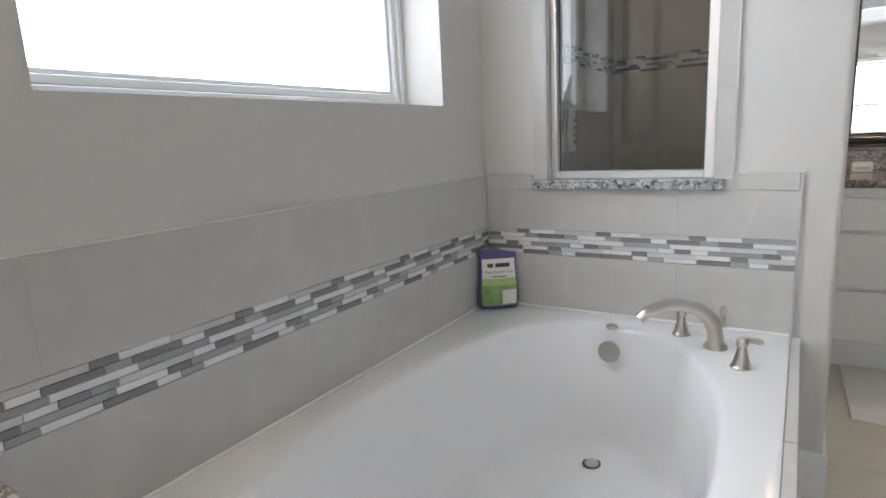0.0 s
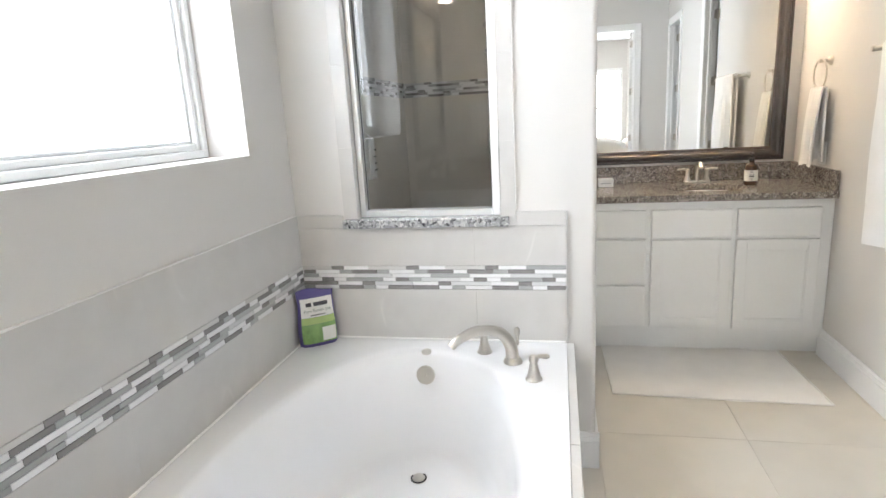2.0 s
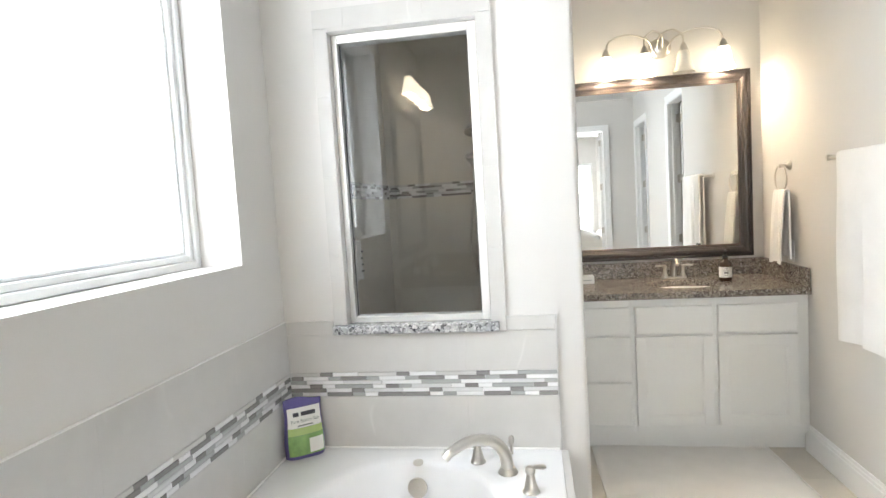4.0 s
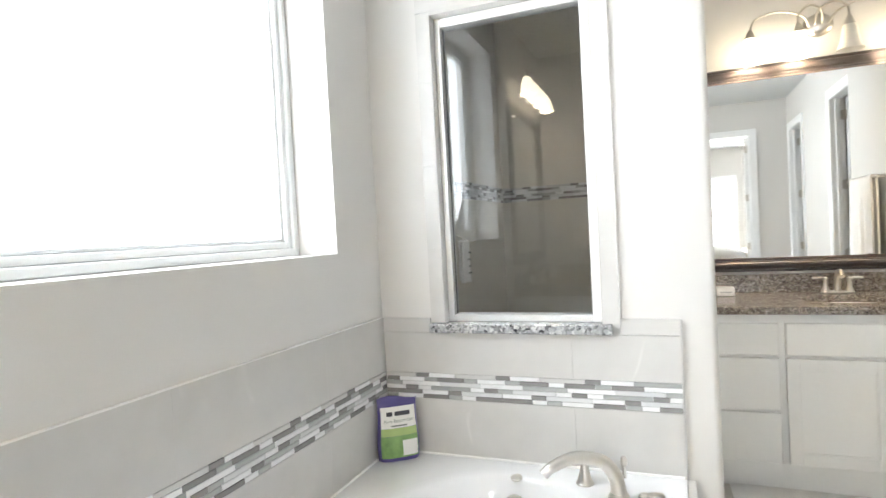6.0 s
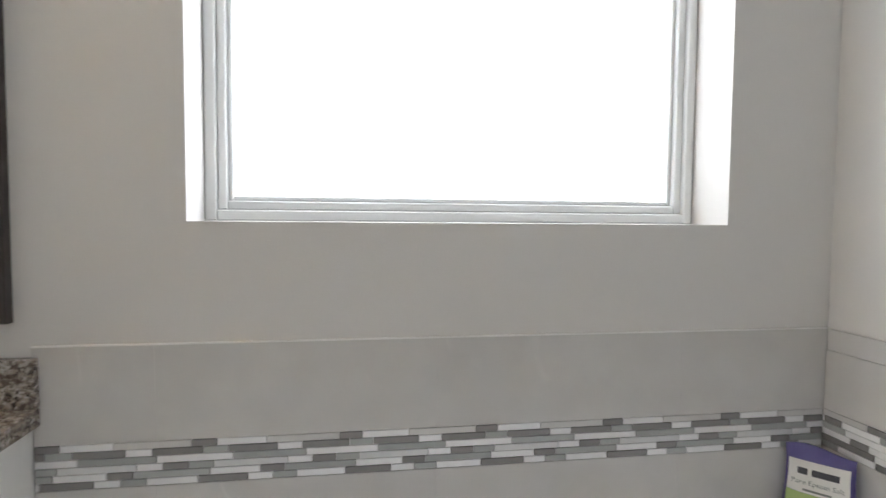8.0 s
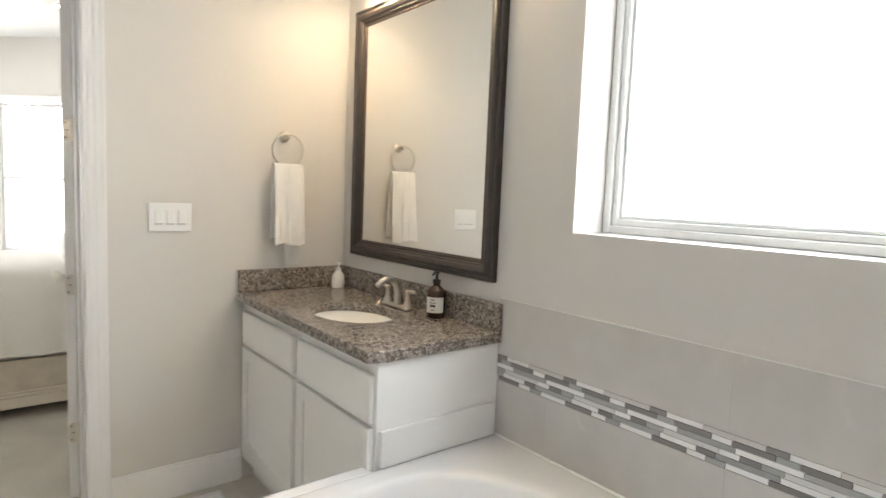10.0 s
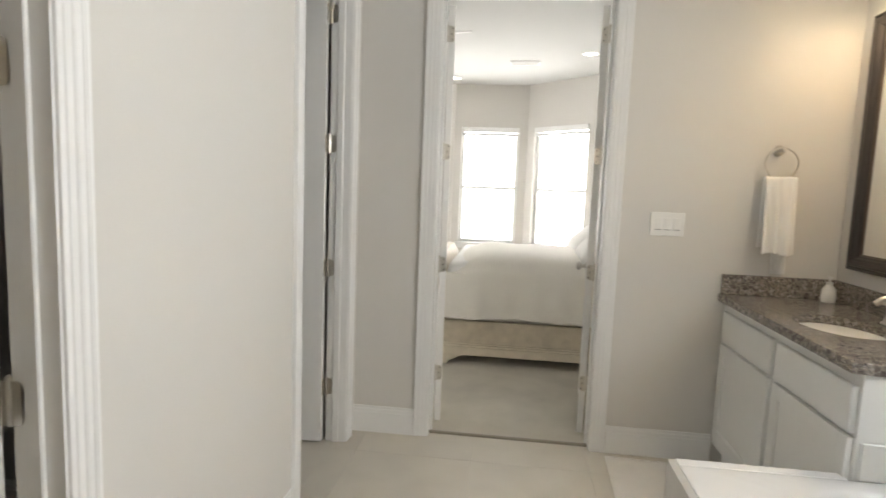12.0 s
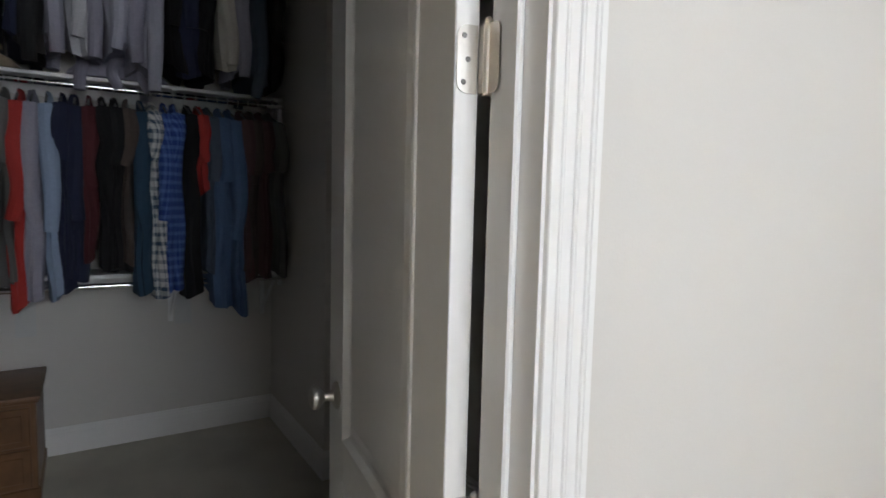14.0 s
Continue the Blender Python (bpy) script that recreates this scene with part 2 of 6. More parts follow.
def tube(bm, points, radius, steps=10, closed=False):
    """A round bar along points; radius may be one number or one for each point."""
    pts = [Vector(p) for p in points]
    rad = radius if isinstance(radius, (list, tuple)) else [radius] * len(pts)
    rings, up = [], None
    n = len(pts)
    for i, p in enumerate(pts):
        a = pts[(i - 1) % n] if closed else pts[max(i - 1, 0)]
        b = pts[(i + 1) % n] if closed else pts[min(i + 1, n - 1)]
        d = (b - a).normalized()
        if up is None:
            up = d.orthogonal().normalized()
        up = (up - d * up.dot(d)).normalized()
        side = d.cross(up)
        rings.append([bm.verts.new(p + rad[i] * (up * math.cos(2 * math.pi * k / steps) + side * math.sin(2 * math.pi * k / steps))) for k in range(steps)])
    pairs = list(zip(rings, rings[1:])) + ([(rings[-1], rings[0])] if closed else [])
    for a, b in pairs:
        for k in range(steps):
            bm.faces.new((a[k], a[(k + 1) % steps], b[(k + 1) % steps], b[k]))
    if not closed:
        bm.faces.new(rings[0][::-1])
        bm.faces.new(rings[-1])
    bmesh.ops.recalc_face_normals(bm, faces=bm.faces)
    return bm


def curve_points(control, n=20):
    """A smooth line through control points (Catmull-Rom)."""
    c = [Vector(p) for p in control]
    c = [2 * c[0] - c[1]] + c + [2 * c[-1] - c[-2]]
    out = []
    for i in range(1, len(c) - 2):
        for k in range(n):
            t = k / n
            a, b, d, e = c[i - 1], c[i], c[i + 1], c[i + 2]
            out.append(0.5 * (2 * b + (d - a) * t + (2 * a - 5 * b + 4 * d - e) * t * t + (3 * b - a - 3 * d + e) * t ** 3))
    return out + [c[-2]]


def writing(name, text, size, m, mat, parent):
    """Flat lettering as a mesh, centred on the pose m."""
    cu = bpy.data.curves.new(name, "FONT")
    cu.body, cu.size, cu.align_x, cu.align_y, cu.extrude = text, size, "CENTER", "CENTER", 0.0002
    tmp = new(name, cu)
    me = bpy.data.meshes.new_from_object(tmp.evaluated_get(bpy.context.evaluated_depsgraph_get()))
    bpy.data.objects.remove(tmp)
    me.materials.clear()
    me.materials.append(mat)
    ob = new(name, me)
    ob.parent = parent
    ob.matrix_basis = Matrix.Translation(-ORIGIN[parent]) @ m
    ORIGIN[ob] = ORIGIN[parent]
    return ob


# ---- the large structure ----
def wall(name, axis, a0, a1, u0, u1, z1, openings, mat=None, label="painted plaster wall"):
    """A wall across axis ('x' or 'y') from a0 to a1, running u0..u1, with openings (u, u, z, z)."""
    bm = B()

    def piece(p, q, r, s):
        if q - p > 1e-4 and s - r > 1e-4:
            box(bm, a0, a1, p, q, r, s) if axis == "x" else box(bm, p, q, a0, a1, r, s)
    at = u0
    for p, q, r, s in sorted(openings):
        piece(at, p, 0, z1)
        piece(p, q, 0, r)
        piece(p, q, s, z1)
        at = q
    piece(at, u1, 0, z1)
    return solid(name, bm, mat or PAINT, label, "wall")


DH = 2.44
BED0, BED1 = -2.078, -1.15
CL0, CL1 = -0.953, -0.213
WC0, WC1 = -2.887, -2.170
wall("wall_north", "y", 0, 0.24, -3.17, 1.9, CEIL, [(WX0, WX1, WZ0, WZ1)])
wall("wall_east", "x", EAST, 1.9, SBACK, 0, CEIL, [])
wall("wall_south", "y", SBACK, SOUTH, WEST, EAST, CEIL, [(CL0, CL1, 0, DH), (WC0, WC1, 0, DH)])
wall("wall_west", "x", -3.17, WEST, -4.5, 0, CEIL, [(BED0, BED1, 0, DH)])
# Unseen opening, added to let light into the shower, though the lining closes it.
wall("wall_shower_side", "y", -1.165, -1.05, 0.13, EAST, CEIL, [(0.32, 1.08, 0.09, 2.05)])
solid("wall_south_furring", cbox(-0.112, EAST, SOUTH, SOUTH_E, 0, CEIL), PAINT, "painted plaster wall", "wall")
SG0, SG1, SGZ0, SGZ1 = -0.822, -0.262, 1.02, 2.135
bm = B()
for a in ((-1.165, SG0, 0, CEIL), (SG1, 0, 0, CEIL), (SG0, SG1, 0, SGZ0 - 0.035), (SG0, SG1, SGZ1, CEIL)):
    box(bm, 0, 0.13, a[0], a[1], a[2], a[3])
bmesh.ops.bevel(bm, geom=[e for e in bm.edges if all(abs(v.co.y + 1.165) < 1e-4 for v in e.verts) and abs(e.verts[0].co.z - e.verts[1].co.z) > 1 and e.verts[0].co.x < 0.06], offset=0.02, segments=4, profile=0.5, affect="EDGES")
solid("wall_shower", bm, PAINT, "painted wall with a rounded end beside the tub", "wall", smooth=True)
solid("floor", cbox(-3.09, EAST, SBACK, 0, -0.12, -0.0045), FLOORGROUT, "grouted bed under large floor tiles", "floor")
solid("ceiling", cbox(-3.17, 1.9, SBACK, 0.24, CEIL, CEIL + 0.12), CEILING, "flat painted ceiling", "ceiling")
# closet
wall("wall_closet_back", "y", -5.70, -5.58, -2.07, 1.42, CEIL, [])
wall("wall_closet_west", "x", -2.07, -1.95, -4.62, SBACK, CEIL, [])
wall("wall_closet_chase", "x", -2.07, -1.462, -5.58, -4.62, CEIL, [])
wall("wall_closet_east", "x", 1.30, 1.42, -5.58, SBACK, CEIL, [])
solid("floor_closet", cbox(-2.07, 1.42, -5.58, SBACK + 0.06, -0.12, 0.004), CARPET, "beige cut-pile closet carpet", "carpet")
solid("ceiling_closet", cbox(-2.07, 1.42, -5.7, SBACK, CEIL, CEIL + 0.12), CEILING, "flat painted ceiling", "ceiling")
# small water closet room
wall("wall_toilet_back", "y", -4.32, -4.2, -3.04, -2.07, CEIL, [])
wall("wall_toilet_east", "x", -2.10, -2.072, -4.2, SBACK, CEIL, [])
solid("floor_toilet", cbox(-3.04, -2.08, -4.2, SBACK + 0.06, -0.12, -0.002), FLOORTILE, "beige tiled floor", "floor")
solid("ceiling_toilet", cbox(-3.04, -2.08, -4.2, SBACK, CEIL, CEIL + 0.12), CEILING, "flat painted ceiling", "ceiling")
# bedroom with its bay
wall("wall_bedroom_south", "y", -4.62, -4.5, -7.3, -3.04, CEIL, [])
wall("wall_bedroom_north", "y", 1.5, 1.62, -7.3, -3.17, CEIL, [])
wall("wall_bedroom_east", "x", -3.17, -3.05, 0.24, 1.5, CEIL, [])
solid("floor_bedroom", cbox(-8.4, -3.09, -4.6, 1.6, -0.12, 0.008), CARPET, "beige cut-pile bedroom carpet", "carpet")
solid("ceiling_bedroom", cbox(-8.5, -3.17, -4.6, 1.6, CEIL, CEIL + 0.12), CEILING, "flat painted ceiling", "ceiling")
solid("threshold", cbox(-3.10, -3.083, BED0 + 0.002, BED1 - 0.002, -0.004, 0.011), material("threshold_strip", (0.30, 0.27, 0.22), 0.5), "thin strip between tile and carpet", "threshold")


def bay_wall(p, q, w0, w1, z0, z1, name):
    """A wall from p to q (plan points) with one window between the distances w0 and w1; returns its pose."""
    p, q = Vector((*p, 0)), Vector((*q, 0))
    d = (q - p).normalized()
    length = (q - p).length
    m = Matrix.Translation(p) @ Matrix.Rotation(math.atan2(d.y, d.x), 4, "Z")
    bm = B()
    for a in ((0, w0, 0, CEIL), (w1, length, 0, CEIL), (w0, w1, 0, z0), (w0, w1, z1, CEIL)):
        box(bm, a[0], a[1], 0, 0.16, a[2], a[3])
    bm.transform(m)
    solid(name, bm, PAINT, "painted bay wall with a window opening", "wall")
    return m


def sash_window(name, m, w0, w1, z0, z1):
    """A single-hung bedroom window in local wall metres, with a raised blind at its head."""
    base = m @ Vector(((w0 + w1) / 2, 0.08, z0))
    win = thing(name, base, "white double-sash bay window with a raised blind", "window", kind="structure")

    def add(nm, boxes, mat, label="", parent=None):
        bm = B()
        for b in boxes:
            box(bm, *b)
        bm.transform(m)
        return part(nm, bm, mat, parent or win, label, smooth=False)
    f = 0.045
    zm = (z0 + z1) / 2 - 0.03
    fr = add("window_frame", [(w0, w0 + f, 0.06, 0.12, z0, z1), (w1 - f, w1, 0.06, 0.12, z0, z1), (w0 + f, w1 - f, 0.06, 0.12, z0, z0 + f), (w0 + f, w1 - f, 0.06, 0.12, z1 - f, z1)], VINYL)
    add("meeting_rail", [(w0 + f, w1 - f, 0.055, 0.11, zm - 0.02, zm + 0.02)], VINYL, parent=fr)
    add("window_sill", [(w0 - 0.04, w1 + 0.04, -0.035, 0.06, z0 - 0.025, z0)], TRIM)
    add("apron", [(w0 - 0.02, w1 + 0.02, -0.014, 0, z0 - 0.085, z0 - 0.026)], TRIM)
    add("blind_valance", [(w0 + 0.003, w1 - 0.003, -0.015, 0.05, z1 - 0.07, z1 - 0.002)], TRIM, "white blind headrail")
    for k in range(9):
        add("slat", [(w0 + 0.01, w1 - 0.01, 0.005, 0.045, z1 - 0.085 - k * 0.004, z1 - 0.083 - k * 0.004)], TRIM)
    for g in ((z0 + f, zm - 0.02), (zm + 0.02, z1 - f)):
        pane = add("pane", [(w0 + f, w1 - f, 0.085, 0.09, *g)], CLEAR)
        pane.visible_shadow = False
    c, o = m @ Vector(((w0 + w1) / 2, 0.48, (z0 + z1) / 2 + 0.10)), m @ Vector(((w0 + w1) / 2, -1, (z0 + z1) / 2 - 0.30))
    window_light(c, o, w1 - w0 + 1.30, z1 - z0 + 0.60, 140, (0.97, 0.99, 1.0))


BZ0, BZ1 = 0.62, 2.27
YC0, YC1 = -2.525, -1.487
SIDE = 1.45
c45 = SIDE * math.cos(radians(45))
for nm, p, q, w0, w1 in (("wall_bay_middle", (BAY, YC0), (BAY, YC1), 0.105, 0.928),
                         ("wall_bay_north", (BAY, YC1), (BAY + c45, YC1 + c45), 0.14, 1.06),
                         ("wall_bay_south", (BAY + c45, YC0 - c45), (BAY, YC0), SIDE - 1.06, SIDE - 0.14)):
    # the room lies to the right of p -> q
    pm = bay_wall(p, q, w0, w1, BZ0, BZ1, nm)
    sash_window(nm.replace("wall_bay", "window_bay"), pm, w0, w1, BZ0, BZ1)
wall("wall_bedroom_west", "x", BAY + c45 - 0.14, BAY + c45, YC1 + c45, 1.5, CEIL, [])
wall("wall_bedroom_west_south", "x", BAY + c45 - 0.14, BAY + c45, -4.5, YC0 - c45, CEIL, [])


# baseboards: a tall flat with a stepped cap
def baseboard(x0, y0, x1, y1, nx, ny):
    """Along a wall from one plan point to another; (nx, ny) points into the room."""
    bm = B()
    for t, z0, z1 in ((0.015, 0.0, 0.118), (0.011, 0.118, 0.136), (0.007, 0.136, 0.152)):
        box(bm, x0, x1 + nx * t, y0, y1 + ny * t, z0, z1) if (nx + ny) > 0 else box(bm, x0 + nx * t, x1, y0 + ny * t, y1, z0, z1)
    solid("baseboard", bm, TRIM, "tall white painted baseboard with a stepped cap", "baseboard")


CW = 0.078
baseboard(WEST, BED1 + CW - 0.009, WEST, -0.535, 1, 0)
baseboard(WEST, SOUTH, WEST, BED0 - CW + 0.009, 1, 0)
baseboard(WC1 + CW - 0.009, SOUTH, CL0 - CW + 0.009, SOUTH, 0, 1)
baseboard(-0.110, SOUTH_E, 1.20, SOUTH_E, 0, 1)
baseboard(0.13, -1.165, 1.12, -1.165, 0, -1)
baseboard(0.0, -1.165, 0.13, -1.165, 0, -1)
baseboard(-1.46, -5.58, 1.3, -5.58, 0, 1)
baseboard(-1.462, -5.565, -1.462, -4.62, 1, 0)
baseboard(-1.95, -4.62, -1.447, -4.62, 0, 1)
baseboard(-1.95, -4.60, -1.95, -2.6, 1, 0)
bm = B()
for t, z0, z1 in ((0.015, 0.0, 0.118), (0.011, 0.118, 0.136), (0.007, 0.136, 0.152)):
    box(bm, -t, 0, -1.18, -1.102, z0, z1)
solid("baseboard", bm, TRIM, "short white baseboard on the wall end beside the tub", "baseboard")


# door frames
def door_frame(axis, a_in, a_out, u0, u1, name):
    """Jambs, stops and fluted casings of a doorway in a wall whose faces are at a_in (bath side) and a_out."""
    fr = thing(name, ((u0 + u1) / 2, a_in, 0) if axis == "y" else (a_in, (u0 + u1) / 2, 0), "white painted door frame with fluted casing", "door frame", kind="structure")

    def bx(bm, u_0, u_1, a0, a1, z0, z1, bev=0.0):
        box(bm, u_0, u_1, a0, a1, z0, z1, bev) if axis == "y" else box(bm, a0, a1, u_0, u_1, z0, z1, bev)
    s = 1 if a_in > a_out else -1
    for u_0, u_1 in ((u0 + 0.0015, u0 + 0.019), (u1 - 0.019, u1 - 0.0015)):
        bm = B()
        bx(bm, u_0, u_1, a_out - s * 0.004, a_in + s * 0.004, 0.0, DH - 0.0015)
        part("jamb", bm, TRIM, fr, smooth=False)
    bm = B()
    bx(bm, u0 + 0.0195, u1 - 0.0195, a_out - s * 0.004, a_in + s * 0.004, DH - 0.02, DH - 0.0015)
    part("head_jamb", bm, TRIM, fr, smooth=False)
    mid = a_out + s * 0.029
    for u_0, u_1 in ((u0 + 0.0195, u0 + 0.031), (u1 - 0.031, u1 - 0.0195)):
        bm = B()
        bx(bm, u_0, u_1, mid, mid + s * 0.035, 0, DH - 0.0205, 0.003)
        part("stop", bm, TRIM, fr, smooth=False)
    steps = ((0.0, 0.016, 0.0125), (0.016, 0.020, 0.0138), (0.020, 0.038, 0.0130), (0.038, 0.043, 0.0150), (0.043, 0.060, 0.0155), (0.060, 0.066, 0.0175), (0.066, CW, 0.0185))
    for face, sgn in ((a_in, s), (a_out, -s)):
        for edge, way in ((u0 + 0.013, -1), (u1 - 0.013, 1)):
            bm = B()
            for p, q, t in steps:
                bx(bm, edge + way * p, edge + way * q, face, face + sgn * t, 0, DH - 0.0135, 0.0015)
            part("casing", bm, TRIM, fr, smooth=False)
        bm = B()
        for p, q, t in steps:
            bx(bm, u0 + 0.013 - CW, u1 - 0.013 + CW, face, face + sgn * t, DH - 0.013 + p, DH - 0.013 + q, 0.0015)
        part("head_casing", bm, TRIM, fr, smooth=False)
    return fr


door_frame("y", SOUTH, SBACK, CL0, CL1, "door_frame_closet")
door_frame("y", SOUTH, SBACK, WC0, WC1, "door_frame_toilet")
door_frame("x", WEST, -3.17, BED0, BED1, "door_frame_bedroom")


def hinge(parent, m, z, mat):
    """A butt hinge with rounded leaves, pin along z, in the leaf's local metres."""
    bm = B()
    tube(bm, [(0, 0, z - 0.047), (0, 0, z + 0.05)], 0.0065, 10)
    lathe(bm, [(0.001, 0.056), (0.005, 0.053), (0.005, 0.050), (0.007, 0.047)], (0, 0, z), steps=10)
    for k in range(4):
        lathe(bm, [(0.0072, -0.0435 + k * 0.022), (0.0072, -0.0245 + k * 0.022)], (0, 0, z), steps=10)
    bm.transform(m)
    h = part("hinge", bm, mat, parent, "satin nickel butt hinge")
    for side in (1, -1):
        bm = B()
        r = 0.015
        w = 0.034
        out = [(0.004, -0.0445), (w - r, -0.0445)] + [(w - r + r * math.sin(a), -0.0445 + r - r * math.cos(a)) for a in (radians(22), radians(45), radians(68), radians(90))]
        out += [(w - r + r * math.cos(a), 0.0445 - r + r * math.sin(a)) for a in (0, radians(22), radians(45), radians(68), radians(90))] + [(0.004, 0.0445)]
        if side == 1:
            vs = [bm.verts.new((-0.0115, -u - 0.006, z + v)) for u, v in out]
        else:
            vs = [bm.verts.new((u, -0.0015, z + v)) for u, v in out]
        f = bm.faces.new(vs)
        g = bmesh.ops.extrude_face_region(bm, geom=[f])
        off = Vector((0.002, 0, 0)) if side == 1 else Vector((0, 0.002, 0))
        bmesh.ops.translate(bm, vec=off, verts=[v for v in g["geom"] if isinstance(v, bmesh.types.BMVert)])
        bmesh.ops.recalc_face_normals(bm, faces=bm.faces)
        if side == 1:
            for u, v in ((0.024, -0.03), (0.018, 0.0), (0.024, 0.03)):
                screw = lathe(B(), [(0.0040, 0.0), (0.0036, 0.0006), (0.0005, 0.0004)], (-0.0094, -u - 0.006, z + v), (1, 0, 0), 8)
                screw.transform(m)
                part("screw", screw, SCREW, h, "dark screw head")
        if side == 1:
            box(bm, -0.0115, 0.002, -0.0075, -0.0055, z - 0.0435, z + 0.0435)
        bm.transform(m)
        part("hinge_leaf", bm, mat, h)


def door_leaf(name, pin, angle, width, flip, label, knob=True, lo=0.012, handle_side=1):
    """A two-panel leaf hung on a pin. Locally it runs along +x from the pin; flip mirrors it. angle turns it about the pin."""
    leaf = thing(name, (*pin, 0.0), label, "door")
    m = Matrix.Translation((*pin, 0)) @ Matrix.Rotation(radians(angle), 4, "Z") @ Matrix.Diagonal((1, -1 if flip else 1, 1, 1))
    t = 0.035
    x0, x1, z0, z1 = 0.012, 0.012 + width, lo, DH - 0.024
    m = m @ Matrix.Translation((0, 0.007, 0))
    st = 0.135 if width > 0.5 else 0.095
    rails = ((z0, z0 + 0.20), (0.755, 0.855), (z1 - 0.125, z1))

    def put(nm, bm, mat, parent, lab="", smooth=False):
        bm.transform(m)
        bmesh.ops.recalc_face_normals(bm, faces=bm.faces)
        return part(nm, bm, mat, parent, lab, smooth)
    bm = B()
    box(bm, x0, x0 + st, 0, t, z0, z1, 0.0015)
    box(bm, x1 - st, x1, 0, t, z0, z1, 0.0015)
    for a, b in rails:
        box(bm, x0 + st, x1 - st, 0.0003, t - 0.0003, a, b)
    put("stile_and_rail", bm, DOOR, leaf)
    for a, b in ((rails[0][1], rails[1][0]), (rails[1][1], rails[2][0])):
        bm = B()
        # sunk moulding and raised field, mitred, on both faces
        profile = ((-0.004, 0.0005), (-0.002, -0.0030), (0.003, -0.0045), (0.009, -0.0040), (0.013, 0.0005), (0.020, 0.0080), (0.026, 0.0115), (0.034, 0.0115), (0.060, 0.0055))
        loops = []
        for depth in (lambda d: d, lambda d: t - d):
            side = [[bm.verts.new(c) for c in ((x0 + st + o, depth(d), a + o), (x1 - st - o, depth(d), a + o), (x1 - st - o, depth(d), b - o), (x0 + st + o, depth(d), b - o))] for o, d in profile]
            for r, s in zip(side, side[1:]):
                for i in range(4):
                    bm.faces.new((r[i], r[(i + 1) % 4], s[(i + 1) % 4], s[i]))
            bm.faces.new(side[-1])
            loops.append(side[0])
        for i in range(4):
            bm.faces.new((loops[0][i], loops[0][(i + 1) % 4], loops[1][(i + 1) % 4], loops[1][i]))
        put("panel", bm, DOOR, leaf)
    for z in (0.31, 0.96, 1.61, 2.26):
        hinge(leaf, m @ Matrix.Translation((0, -0.007, 0)) @ pose(0, 0, 0, 0, 0, 180), z, NICKEL)
    if knob:
        kx = x1 - 0.078
        for y, d in ((t, 1), (0, -1)):
            bm = lathe(B(), [(0.033, 0), (0.033, 0.003), (0.029, 0.008), (0.014, 0.011), (0.0105, 0.02), (0.0105, 0.032), (0.017, 0.037), (0.026, 0.045), (0.0285, 0.053), (0.026, 0.061), (0.016, 0.067), (0.003, 0.069)], (kx, y, 0.950), (0, d, 0), 24)
            put("knob", bm, NICKEL, leaf, "round satin nickel knob", True)
        bm = cbox(x1 - 0.0005, x1 + 0.0015, t / 2 - 0.012, t / 2 + 0.012, 0.920, 0.980)
        put("latch_plate", bm, NICKEL, leaf)
    return leaf


door_leaf("closet_door", (-0.9315, SBACK - 0.010), -98, 0.70, False, "white two-panel door standing open into the dark closet")
door_leaf("toilet_door", (-2.8655, SBACK - 0.010), -88, 0.68, False, "white two-panel door standing open into the toilet room")
door_leaf("bedroom_door", (-3.222, BED1 - 0.0225), 172, 0.43, False, "narrow white double-door leaf with a knob, open into the bedroom")
door_leaf("bedroom_door", (-3.222, BED0 + 0.0225), 188, 0.43, True, "narrow white double-door leaf standing open into the bedroom", knob=False)

# ---- bathroom window ----
def bath_window():
    win = thing("window_bath", ((WX0 + WX1) / 2, 0.18, WZ0), "large white vinyl picture window above the tub", "window", kind="structure")
    for inset, w, y0, y1, nm in ((0.0, 0.026, 0.150, 0.215, "frame"), (0.026, 0.022, 0.162, 0.205, "sash"), (0.048, 0.012, 0.176, 0.198, "bead")):
        x0, x1, z0, z1 = WX0 + inset + 0.001, WX1 - inset - 0.001, WZ0 + inset + 0.001, WZ1 - inset - 0.001
        for side, a in (("jamb", (x0, x0 + w, z0, z1)), ("jamb", (x1 - w, x1, z0, z1)), ("sill", (x0 + w, x1 - w, z0, z0 + w)), ("head", (x0 + w, x1 - w, z1 - w, z1))):
            part(f"{nm}_{side}", cbox(a[0], a[1], y0, y1, a[2], a[3], 0.003), VINYL, win, smooth=False)
    pane = part("pane", cbox(WX0 + 0.059, WX1 - 0.059, 0.184, 0.189, WZ0 + 0.059, WZ1 - 0.059), CLEAR, win, smooth=False)
    pane.visible_shadow = False


bath_window()

